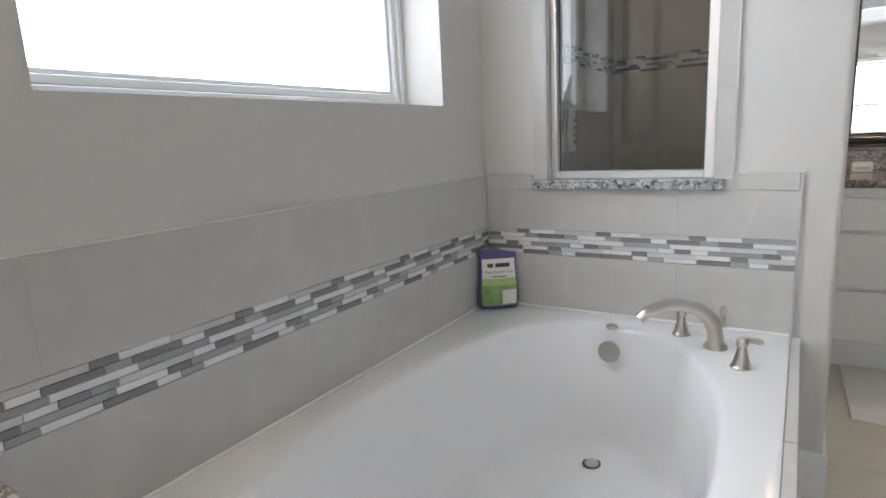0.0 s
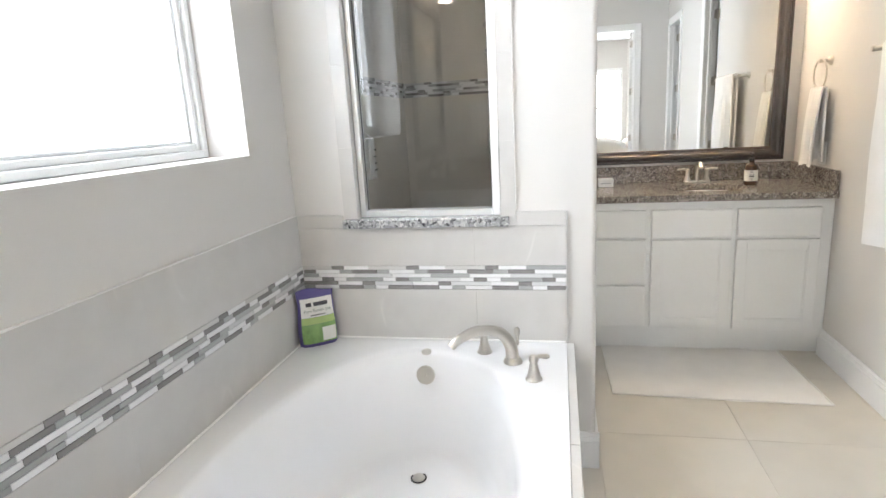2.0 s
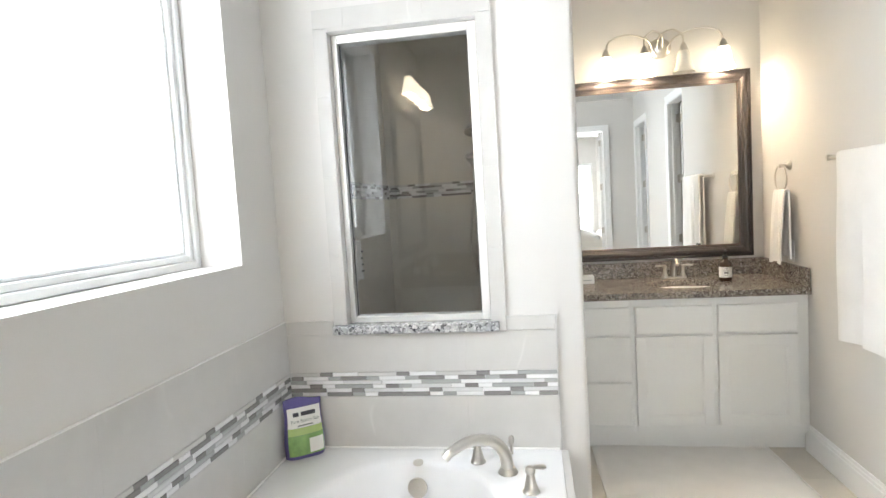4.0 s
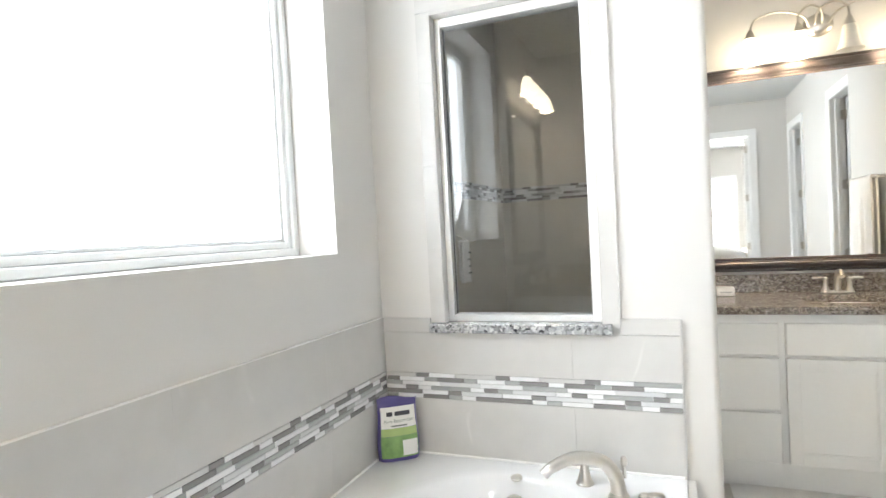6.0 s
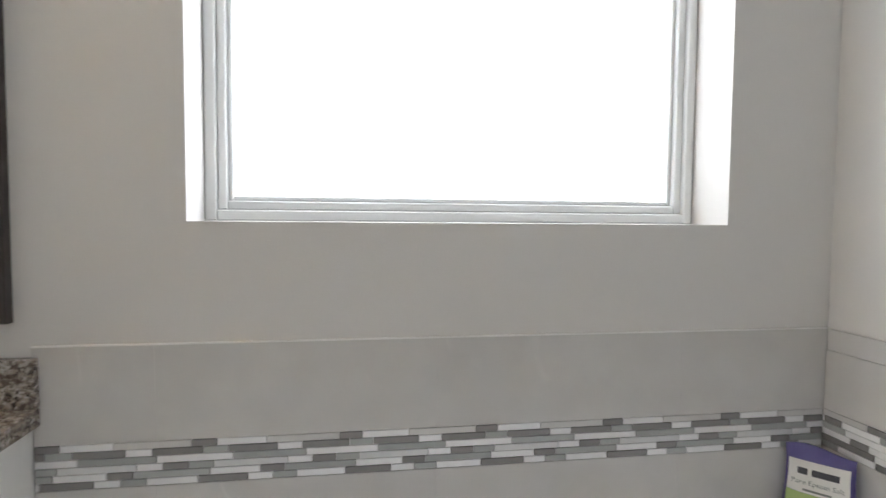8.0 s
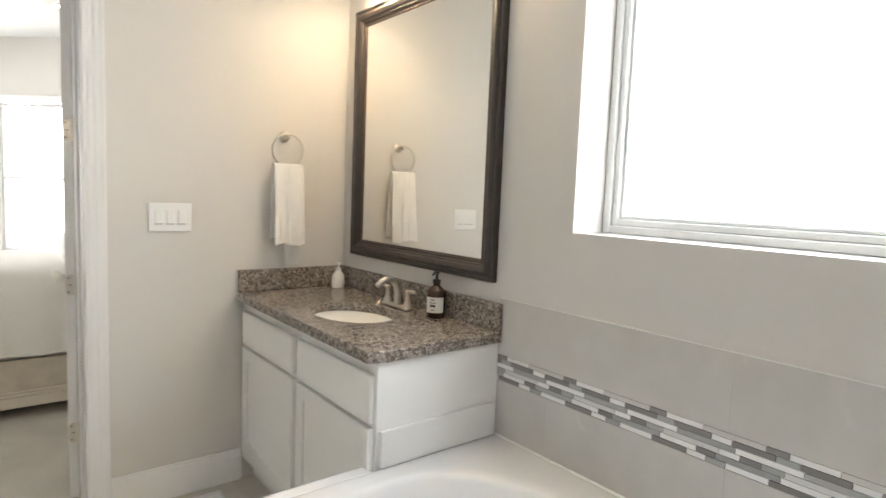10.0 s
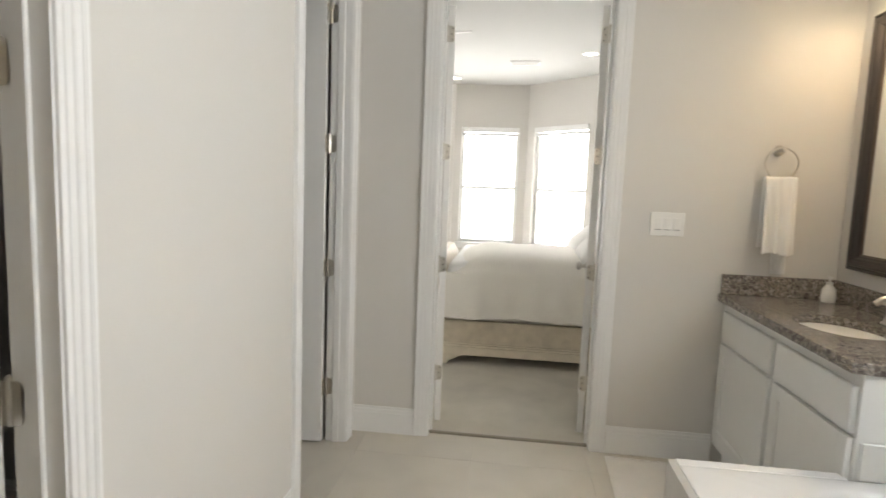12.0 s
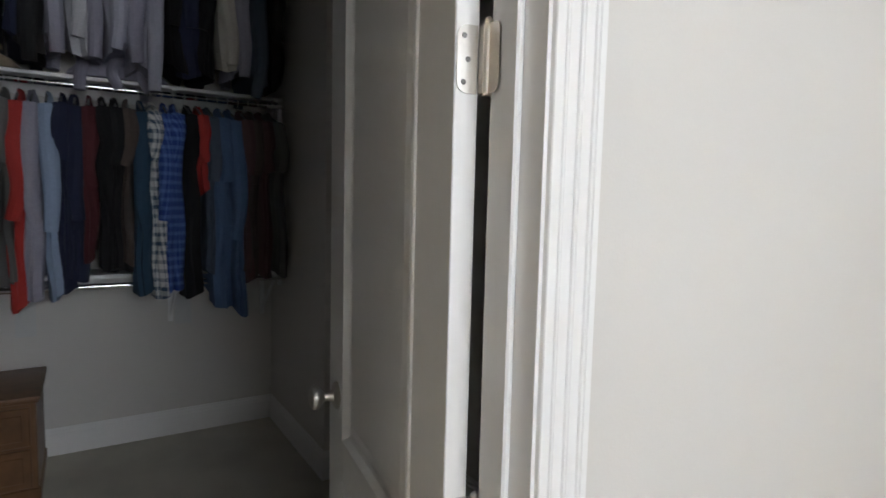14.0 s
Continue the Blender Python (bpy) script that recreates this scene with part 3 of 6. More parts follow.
# ---- shower behind the glass ----
def shower_window():
    win = thing("window_shower", (0.06, (SG0 + SG1) / 2, SGZ0), "tall fixed shower glass in a satin aluminium frame", "window", kind="structure")
    w = 0.036
    for a, nm in (((SG0 + 0.002, SG0 + w, SGZ0, SGZ1 - 0.002), "frame_side"), ((SG1 - w * 0.7, SG1 - 0.002, SGZ0, SGZ1 - 0.002), "frame_side"), ((SG0 + w, SG1 - w * 0.7, SGZ0, SGZ0 + 0.026), "frame_bottom"), ((SG0 + w, SG1 - w * 0.7, SGZ1 - w, SGZ1 - 0.002), "frame_top")):
        bm = B()
        box(bm, 0.030, 0.085, a[0], a[1], a[2], a[3], 0.003)
        part(nm, bm, ALU, win, smooth=False)
    pane = part("pane", cbox(0.060, 0.066, SG0 + w, SG1 - w * 0.7, SGZ0 + 0.026, SGZ1 - w), SMOKE, win, "dark-looking clear glass", smooth=False)
    pane.visible_shadow = False
    bm = B()
    g = 0.0025
    for y0, y1 in ((SG0 + w, SG0 + w + g), (SG1 - w * 0.7 - g, SG1 - w * 0.7)):
        box(bm, 0.0575, 0.0598, y0, y1, SGZ0 + 0.026, SGZ1 - w)
    part("gasket", bm, BLACK, win, smooth=False)


shower_window()
solid("sill_shower_window", cbox(-0.030, 0.135, -0.852, -0.205, SGZ0 - 0.034, SGZ0 - 0.0005, 0.004, 2), SILLSTONE, "speckled grey granite sill under the shower glass", "sill")
trim = thing("trim_shower_window", (0, -0.85, 1.03), "pale tile trim round the shower glass", "trim", kind="structure")
for y0, y1 in ((-0.876, SG0 - 0.001), (SG1 + 0.001, -0.208)):
    z = SGZ0 + 0.001
    for k, length in enumerate((0.275, 0.30, 0.30, 0.252)):
        part("tile", cbox(-0.010, -0.0005, y0, y1, z + 0.0002, z + length - 0.0002, 0.0006), TILE, trim, smooth=False)
        z += length
for y0, y1 in ((-0.876, -0.632), (-0.632, -0.330), (-0.330, -0.208)):
    part("tile", cbox(-0.010, -0.0005, y0 + 0.0003, y1 - 0.0003, SGZ1 + 0.0145, SGZ1 + 0.085, 0.0006), TILE, trim, smooth=False)
part("tile", cbox(-0.0098, -0.0005, SG0 - 0.0008, SG1 + 0.0008, SGZ1 + 0.0005, SGZ1 + 0.0142), TILE, trim, smooth=False)
part("edge_strip", cbox(-0.0105, -0.0003, -0.8785, -0.8762, SGZ0 + 0.022, SGZ1 + 0.085), GROUT, trim, smooth=False)
# reveal of the opening, tiled
for nm, a in (("tile", (SG0 - 0.0005, SG0 + 0.0015)), ("tile", (SG1 - 0.0015, SG1 + 0.0005))):
    part(nm, cbox(-0.0095, 0.0295, a[0], a[1], SGZ0 + 0.001, SGZ1 - 0.002), TILE, trim, smooth=False)
wall("shower_lining_east", "x", EAST - 0.012, EAST - 0.0005, -1.05, 0, CEIL, [], SHOWERTILE, "beige tiled shower wall")
wall("shower_lining_side", "y", -1.0495, -1.038, 0.131, EAST - 0.0125, CEIL, [], SHOWERTILE, "beige tiled shower wall")
wall("shower_lining_window_side", "y", -0.012, -0.0005, 0.131, EAST - 0.0125, CEIL, [], SHOWERTILE, "beige tiled shower wall")
solid("floor_shower", cbox(0.131, EAST - 0.013, -1.037, -0.013, -0.003, 0.02), SHOWERTILE, "beige tiled shower floor", "floor")


def shower_head():
    sh = thing("shower_fixture", (EAST - 0.012, -0.66, 2.0), "round wall shower head with a hand spray on a bar", "shower")
    part("escutcheon", lathe(B(), [(0.03, 0), (0.03, 0.004), (0.012, 0.012)], (EAST - 0.0125, -0.66, 2.02), (-1, 0, 0)), NICKEL, sh)
    part("arm", tube(B(), curve_points([(EAST - 0.013, -0.66, 2.02), (EAST - 0.09, -0.66, 2.035), (EAST - 0.15, -0.66, 1.98)], 8), 0.010), NICKEL, sh)
    part("head", lathe(B(), [(0.014, 0), (0.02, 0.02), (0.075, 0.05), (0.08, 0.06), (0.076, 0.064)], (EAST - 0.145, -0.66, 1.985), (-0.35, 0, -1)), NICKEL, sh)
    part("bar", tube(B(), [(EAST - 0.05, -0.62, 1.15), (EAST - 0.05, -0.62, 1.82)], 0.009), NICKEL, sh)
    for z in (1.17, 1.80):
        part("bracket", lathe(B(), [(0.022, 0), (0.022, 0.005), (0.010, 0.012), (0.010, 0.045)], (EAST - 0.0125, -0.62, z), (-1, 0, 0)), NICKEL, sh)
    hose = [(EAST - 0.07, -0.62, 1.58), (EAST - 0.06, -0.60, 1.45), (EAST - 0.05, -0.575, 1.20), (EAST - 0.05, -0.60, 1.02), (EAST - 0.05, -0.66, 0.985), (EAST - 0.05, -0.72, 1.05), (EAST - 0.05, -0.715, 1.30), (EAST - 0.03, -0.70, 1.42)]
    part("hose", tube(B(), curve_points(hose, 6), 0.007, 8), NICKEL, sh, "flexible metal shower hose")
    part("hand_spray", lathe(B(), [(0.012, -0.18), (0.013, -0.02), (0.045, 0.03), (0.048, 0.05), (0.04, 0.056)], (EAST - 0.08, -0.62, 1.74), (-0.45, 0, 1)), NICKEL, sh)


shower_head()
valve = thing("shower_valve", (EAST - 0.012, -0.70, 1.05), "round satin nickel shower valve", "valve")
part("plate", lathe(B(), [(0.08, 0), (0.078, 0.006), (0.03, 0.012), (0.022, 0.04)], (EAST - 0.0125, -0.70, 1.05), (-1, 0, 0), 32), NICKEL, valve)
part("lever", tube(B(), [(EAST - 0.05, -0.70, 1.05), (EAST - 0.06, -0.70, 0.97)], [0.012, 0.006]), NICKEL, valve)

# ---- tiled surround and mosaic ----
MZ0, MZ1 = 0.738, 0.833
TT = 1.038
TY = -1.057
LEFT = -1.845
tiles_n = thing("tiled_surround", (-0.9, 0, 0.53), "large pale grey wall tiles round the tub", "tiles", kind="structure")
tiles_e = thing("tiled_surround", (0, -0.5, 0.53), "large pale grey wall tiles below the shower glass", "tiles", kind="structure")
DECK = 0.528
for z0, z1, top in ((DECK - 0.02, MZ0 - 0.001, False), (MZ1 + 0.001, TT, True)):
    edges = [LEFT + 0.0, -1.61, -1.01, -0.41, -0.0115]
    for a, b in zip(edges, edges[1:]):
        part("tile", cbox(a + 0.0001, b - 0.0001, -0.010, -0.0005, z0, z1, 0.0002), TILE, tiles_n, smooth=False)
    edges = [TY, -0.717, -0.0005]
    for a, b in zip(edges, edges[1:]):
        part("tile", cbox(-0.010, -0.0005, a + 0.0002, b - 0.0002, z0, z1 if not top else SGZ0 - 0.036, 0.0006), TILE, tiles_e, smooth=False)
part("tile", cbox(-0.010, -0.0005, -0.8765, -0.8525, SGZ0 - 0.0355, SGZ0 + 0.0012), TILE, tiles_e, smooth=False)
for a, b in ((TY + 0.001, -0.8768), (-0.2035, -0.0115)):
    part("tile", cbox(-0.010, -0.0005, a, b, SGZ0 - 0.035, TT, 0.0012), TILE, tiles_e, smooth=False)
part("edge_trim", cbox(-0.0105, -0.0003, TY - 0.006, TY, DECK - 0.02, TT), material("edge_trim_metal", (0.55, 0.54, 0.52), 0.35, 0.6), tiles_e, smooth=False)
part("edge_trim", cbox(LEFT, -0.0115, -0.0108, -0.0003, TT + 0.0005, TT + 0.003), GROUT, tiles_n, smooth=False)
part("mosaic_grout", cbox(LEFT, -0.0075, -0.0070, -0.0005, MZ0, MZ1), GROUT, tiles_n, smooth=False)
part("mosaic_grout", cbox(-0.0070, -0.0005, TY, -0.0005, MZ0, MZ1), GROUT, tiles_e, smooth=False)
MOSAIC = {}
STONE = {"D": DARK_PIECE, "M": MID_PIECE, "P": PALE_PIECE, "T": THIN_PIECE, "W": WHITE_PIECE}
SHEET = 0.310
SPAN = {"s": SHEET / 6, "m": SHEET / 3, "l": SHEET / 2}
# each row from the top: where its first bar begins, in sheets, and its bars as stone and length
ROWS_LONG = ((-0.012, "Ds Wm Tl"), (-0.270, "Dm Ms Dm Ws"), (-0.238, "Wl Ml"), (-0.200, "Ds Ms Pl Ws"), (-0.559, "Ds Ml Wm"), (0.027 - 1, "Dm Ws Ms Wm"))
ROWS_SHORT = ((-0.07, "Tl Ds Wm Tl Ds Wm Tl Ds Wm Ml"), (-0.13, "Ws Ds Wm Ms Dm Ms Wm Ms Dm Ws Dm Ms Dm Wm Ws"), (-0.26, "Ml Wl Pl Wl Ml Wl Pl Ml"),
              (-0.05, "Wm Ds Ws Ml Ws Ds Ms Pl Ws Ds Ws Ml Ds Ws"), (0.0, "Dl Wm Ds Pl Wm Ds Pl Wm Ds Pl"), (0.01, "Ms Wm Dm Ms Ws Dm Dm Ws Ms Wm Dm Ms Ws Dm"))


def mosaic_piece(kind, length, along_x, h):
    """Shared meshes of the mosaic's bars."""
    key = (kind, length, along_x)
    if key not in MOSAIC:
        d = (length - 0.0012, 0.0062, h) if along_x else (0.0062, length - 0.0012, h)
        MOSAIC[key] = finish("mosaic_bar", cbox(-d[0] / 2, d[0] / 2, -d[1] / 2, d[1] / 2, -d[2] / 2, d[2] / 2, 0.0008), kind, False)
    return MOSAIC[key]


def mosaic_band(parent, rows, length, along_x, start, way, face, z1):
    """Sheets of bars laid end to end from start, along x or y in the direction way."""
    h = (MZ1 - MZ0) / 6
    for k, (first, bars) in enumerate(rows):
        u, words = first * SHEET, itertools.cycle(bars.split())
        while u < length:
            w = next(words)
            a, b = max(u, 0), min(u + SPAN[w[1]], length)
            u += SPAN[w[1]]
            if b - a < 0.005:
                continue
            ob = new("mosaic_bar", mosaic_piece(STONE[w[0]], round(b - a, 3), along_x, h - 0.0012))
            ob.parent = parent
            at = start + way * (a + b) / 2
            ob.location = Vector((at, face, z1 - h * (k + 0.5)) if along_x else (face, at, z1 - h * (k + 0.5))) - ORIGIN[parent]


mosaic_band(tiles_n, ROWS_LONG, -0.0125 - LEFT, True, LEFT, 1, -0.0082, MZ1)
mosaic_band(tiles_e, ROWS_SHORT, -TY - 0.0015, False, -0.0012, -1, -0.0082, MZ1)
BAND_Z = 1.53
band = thing("mosaic_band", (EAST - 0.012, -0.5, BAND_Z), "grey and white mosaic band on the shower walls", "tiles", kind="structure")
part("mosaic_grout", cbox(EAST - 0.016, EAST - 0.0125, -1.037, -0.013, BAND_Z, BAND_Z + MZ1 - MZ0), GROUT, band, smooth=False)
part("mosaic_grout", cbox(0.132, EAST - 0.0165, -0.016, -0.0125, BAND_Z, BAND_Z + MZ1 - MZ0), GROUT, band, smooth=False)
mosaic_band(band, ROWS_SHORT, 1.02, False, -0.022, -1, EAST - 0.0185, BAND_Z + MZ1 - MZ0)
mosaic_band(band, ROWS_LONG, EAST - 0.022 - 0.133, True, 0.133, 1, -0.0185, BAND_Z + MZ1 - MZ0)

# ---- tub ----
def bathtub():
    tub = thing("bathtub", (-0.92, -0.53, 0.0), "white acrylic drop-in oval bathtub", "bathtub")
    cx, cy, n = -0.945, -0.535, 72

    def oval(a, b, e, z, ox=0.0):
        out = []
        for i in range(n):
            t = 2 * math.pi * i / n
            c, s = math.cos(t), math.sin(t)
            out.append(Vector((cx + ox + a * math.copysign(abs(c) ** (2 / e), c), cy + b * math.copysign(abs(s) ** (2 / e), s), z)))
        return out
    X0, X1, Y0, Y1 = LEFT + 0.002, -0.0115, TY, -0.0115
    outer = []
    for p in oval(2.0, 2.0, 2, DECK):
        d = p - Vector((cx, cy, DECK))
        k = min((X1 - cx) / d.x if d.x > 1e-6 else 9, (X0 - cx) / d.x if d.x < -1e-6 else 9, (Y1 - cy) / d.y if d.y > 1e-6 else 9, (Y0 - cy) / d.y if d.y < -1e-6 else 9)
        outer.append(Vector((cx, cy, DECK)) + d * k)
    for corner in ((X0, Y0), (X0, Y1), (X1, Y0), (X1, Y1)):
        i = min(range(n), key=lambda q: (outer[q].x - corner[0]) ** 2 + (outer[q].y - corner[1]) ** 2)
        outer[i] = Vector((*corner, DECK))
    bm = B()
    low = [Vector((p.x, p.y, DECK - 0.035)) for p in outer]
    inset = [Vector((cx + (p.x - cx) * 0.985, cy + (p.y - cy) * 0.98, DECK + 0.004)) for p in outer]
    rings = [low, outer, inset,
             oval(0.862, 0.450, 2.35, DECK + 0.002), oval(0.838, 0.428, 2.27, DECK + 0.001), oval(0.826, 0.417, 2.24, DECK - 0.004), oval(0.816, 0.407, 2.22, DECK - 0.018),
             oval(0.792, 0.388, 2.2, DECK - 0.10, 0.01), oval(0.772, 0.370, 2.2, DECK - 0.20, 0.02), oval(0.754, 0.351, 2.2, DECK - 0.31, 0.03), oval(0.739, 0.332, 2.2, DECK - 0.39, 0.04),
             oval(0.727, 0.320, 2.2, DECK - 0.412, 0.043), oval(0.706, 0.303, 2.2, DECK - 0.430, 0.047), oval(0.675, 0.280, 2.2, DECK - 0.441, 0.05), oval(0.63, 0.252, 2.2, DECK - 0.446, 0.053), oval(0.56, 0.22, 2.25, DECK - 0.451, 0.056), oval(0.46, 0.18, 2.15, DECK - 0.455, 0.058), oval(0.32, 0.125, 2.1, DECK - 0.458, 0.06), oval(0.16, 0.06, 2, DECK - 0.460, 0.06), oval(0.03, 0.012, 2, DECK - 0.461, 0.06)]
    vr = [[bm.verts.new(p) for p in r] for r in rings]
    for a, b in zip(vr, vr[1:]):
        for i in range(n):
            bm.faces.new((a[i], a[(i + 1) % n], b[(i + 1) % n], b[i]))
    bm.faces.new(vr[-1])
    bmesh.ops.recalc_face_normals(bm, faces=bm.faces)
    part("shell", bm, ACRYLIC, tub)
    # overflow plate, its button and the drain
    part("overflow_plate", lathe(B(), [(0.036, 0), (0.036, 0.004), (0.033, 0.007), (0.006, 0.008), (0.005, 0.011), (0.001, 0.0115)], (-0.160, -0.535, 0.447), (-0.97, 0, 0.22), 32), NICKEL, tub, "round brushed nickel overflow plate")
    part("overflow_button", lathe(B(), [(0.019, 0), (0.019, 0.003), (0.015, 0.006), (0.002, 0.007)], (-0.128, -0.535, 0.5255), (-0.25, 0, 1), 24), NICKEL, tub)
    part("drain", lathe(B(), [(0.036, 0), (0.035, 0.003), (0.028, 0.004), (0.026, 0.001), (0.022, 0.009), (0.012, 0.012), (0.002, 0.0125)], (-0.272, -0.51, 0.0775), (-0.05, 0, 1), 28), NICKEL, tub, "round brushed nickel drain stopper")
    # black ring laid on the drain; its colour stands for the gap's shade
    part("drain_gap", lathe(B(), [(0.0305, 0.0030), (0.0305, 0.0052), (0.0245, 0.0052), (0.0245, 0.0030)], (-0.272, -0.51, 0.0775), (-0.05, 0, 1), 28, False), BLACK, tub, "black ring for the shaded gap round the stopper")
    return tub


bathtub()
skirt = thing("tub_skirt", (-0.95, -1.08, 0.0), "pale tiled skirt along the open side of the tub", "tub skirt", kind="structure")
part("core", cbox(-1.884, -0.0015, -1.0735, -1.062, 0, DECK - 0.02), GROUT, skirt, smooth=False)
for a, b in ((-1.888, -1.30), (-1.30, -0.70), (-0.70, -0.0015)):
    part("tile", cbox(a + 0.001, b - 0.001, -1.0835, -1.0740, 0.0, DECK - 0.021, 0.001), TILE, skirt, smooth=False)
    part("cap_tile", cbox(a + 0.001, b - 0.001, -1.0845, -1.0573, DECK - 0.0195, DECK - 0.003, 0.0025, 2), TILE, skirt, smooth=False)
part("tile", cbox(-1.8885, -1.8795, -1.0615, -0.540, 0.0, DECK - 0.021, 0.001), TILE, skirt, smooth=False)
part("cap_tile", cbox(-1.8885, LEFT + 0.0015, -1.0575, -0.538, DECK - 0.0195, DECK + 0.002, 0.003, 2), ACRYLIC, skirt, smooth=False)
part("caulk", tube(B(), [(LEFT + 0.01, -0.0125, DECK + 0.004), (-0.014, -0.0125, DECK + 0.004)], 0.005, 8), PORCELAIN, skirt)
part("caulk", tube(B(), [(-0.0125, -0.014, DECK + 0.004), (-0.0125, TY + 0.005, DECK + 0.004)], 0.005, 8), PORCELAIN, skirt)


def tub_filler():
    f = thing("tub_faucet", (-0.215, -0.855, DECK), "brushed nickel deck tub faucet with two lever handles", "faucet")
    b = Vector((-0.205, -0.868, DECK + 0.003))
    part("base", lathe(B(), [(0.034, 0), (0.034, 0.004), (0.030, 0.012), (0.026, 0.02)], b, steps=28), NICKEL, f)
    line = curve_points([b + Vector((0, 0, 0.015)), b + Vector((-0.002, 0.01, 0.07)), b + Vector((-0.02, 0.045, 0.118)), b + Vector((-0.06, 0.115, 0.137)), b + Vector((-0.098, 0.175, 0.118)), b + Vector((-0.112, 0.20, 0.098))], 8)
    k = len(line)
    part("spout", tube(B(), line, [0.0235 - 0.0085 * i / k for i in range(k)], 18), NICKEL, f)
    part("diverter", lathe(B(), [(0.006, 0), (0.006, 0.035), (0.010, 0.04), (0.0105, 0.055), (0.006, 0.064), (0.001, 0.066)], b + Vector((0.010, -0.016, 0.062)), steps=16), NICKEL, f)
    return f


def lever_handle(f, place, way):
    h = part("handle", lathe(B(), [(0.028, 0), (0.028, 0.004), (0.023, 0.010), (0.015, 0.045), (0.0125, 0.060), (0.016, 0.066), (0.0165, 0.075), (0.011, 0.084), (0.002, 0.087)], place, steps=24), NICKEL, f)
    p, d = Vector(place) + Vector((0, 0, 0.074)), Vector(way).normalized()
    line = [p + d * u + Vector((0, 0, z)) for u, z in ((0.0, 0), (0.02, 0.003), (0.038, -0.001), (0.052, -0.005), (0.060, -0.008))]
    part("lever", tube(B(), line, [0.0065, 0.007, 0.0085, 0.009, 0.005], 12), NICKEL, h)


tub_set = tub_filler()
lever_handle(tub_set, (-0.125, -0.757, DECK + 0.003), (0.2, 0.9, 0))
lever_handle(tub_set, (-0.335, -0.947, DECK + 0.003), (0.55, -0.75, 0))


# ---- vanities ----
def vanity(name, m, width, D, columns, drawers, sink_u, label, end_panel, spread):
    """A cabinet with its fronts. Local: u to the right along the front, v back to the wall, z up."""
    cab = thing(name, m @ Vector((width / 2, D / 2, 0)), label, "vanity cabinet")

    def put(nm, bm, mat, parent, lab="", smooth=False):
        bm.transform(m)
        return part(nm, bm, mat, parent, lab, smooth)
    put("body", box(cbox(0.002, width - 0.002, 0.0095, D - 0.002, 0.105, 0.877, 0.001), 0.002, width - 0.002, 0.075, D - 0.002, 0.0, 0.1045), CABINET, cab)
    bm = B()
    for u0, u1 in columns:
        box(bm, u0 - 0.03, u0 - 0.004, 0.0070, 0.0195, 0.106, 0.876, 0.001)
    put("face_frame", box(bm, 0.003, width - 0.003, 0.0078, 0.0195, 0.106, 0.150), CABINET, cab)
    put("toe_kick", cbox(0.003, width - 0.003, 0.062, 0.0745, 0.001, 0.104), CABINET, cab)
    for u0, u1, z0, z1 in drawers:
        put("drawer_front", box(cbox(u0, u1, -0.010, 0.0085, z0, z1, 0.002), u0 + 0.004, u1 - 0.004, -0.0125, -0.0095, z0 + 0.004, z1 - 0.004, 0.001), CABINET, cab)
    for u0, u1 in columns:
        z0, z1, r = 0.155, 0.663, 0.055
        bm = B()
        box(bm, u0, u0 + r, -0.012, 0.0085, z0, z1, 0.0015)
        box(bm, u1 - r, u1, -0.012, 0.0085, z0, z1, 0.0015)
        box(bm, u0 + r, u1 - r, -0.0118, 0.0085, z0, z0 + r, 0.001)
        box(bm, u0 + r, u1 - r, -0.0118, 0.0085, z1 - r, z1, 0.001)
        d = put("cabinet_door", bm, CABINET, cab)
        put("door_panel", cbox(u0 + r, u1 - r, -0.004, 0.006, z0 + r, z1 - r), CABINET, d)
        for a in ((u0 + r, u0 + r + 0.006, z0 + r, z1 - r), (u1 - r - 0.006, u1 - r, z0 + r, z1 - r), (u0 + r + 0.006, u1 - r - 0.006, z0 + r, z0 + r + 0.006), (u0 + r + 0.006, u1 - r - 0.006, z1 - r - 0.006, z1 - r)):
            put("moulding", cbox(a[0], a[1], -0.0085, -0.0041, a[2], a[3]), CABINET, d)
    if end_panel:
        put("end_splash", cbox(width - 0.0015, width + 0.012, 0.022, D - 0.03, DECK + 0.006, 0.655, 0.002), CABINET, cab, "white strip along the tub deck")
    # worktop with its basin hole
    top = thing("countertop", m @ Vector((width / 2, D / 2, 0.878)), "speckled brown granite vanity top with backsplash", "countertop", "vanity tops")
    n = 64
    cu, cv, a, b = sink_u, D * 0.43, 0.215, 0.160
    fv = D - 0.088
    u0, u1, v0, v1 = 0.002, width + (0.014 if end_panel else -0.002), -0.028, D - 0.0015
    ring, out = [], []
    for i in range(n):
        t = 2 * math.pi * (i + 0.5) / n
        c, s = math.cos(t), math.sin(t)
        ring.append((cu + a * c, cv + b * s))
        k = min((u1 - cu) / c if c > 1e-6 else 9, (u0 - cu) / c if c < -1e-6 else 9, (v1 - cv) / s if s > 1e-6 else 9, (v0 - cv) / s if s < -1e-6 else 9)
        out.append([cu + c * k, cv + s * k])
    for corner in ((u0, v0), (u0, v1), (u1, v1)) + (() if end_panel else ((u1, v0),)):
        i = min(range(n), key=lambda q: (out[q][0] - corner[0]) ** 2 + (out[q][1] - corner[1]) ** 2)
        out[i] = list(corner)
    bm = B()
    loops = [[bm.verts.new((*p, z)) for p in pts] for pts, z in ((ring, 0.878), (out, 0.878), (out, 0.912), ([(cu + (p[0] - cu) * 0.995, cv + (p[1] - cv) * 0.995) for p in out], 0.915), ([(cu + (p[0] - cu) * 1.01, cv + (p[1] - cv) * 1.01) for p in ring], 0.915), (ring, 0.913))]
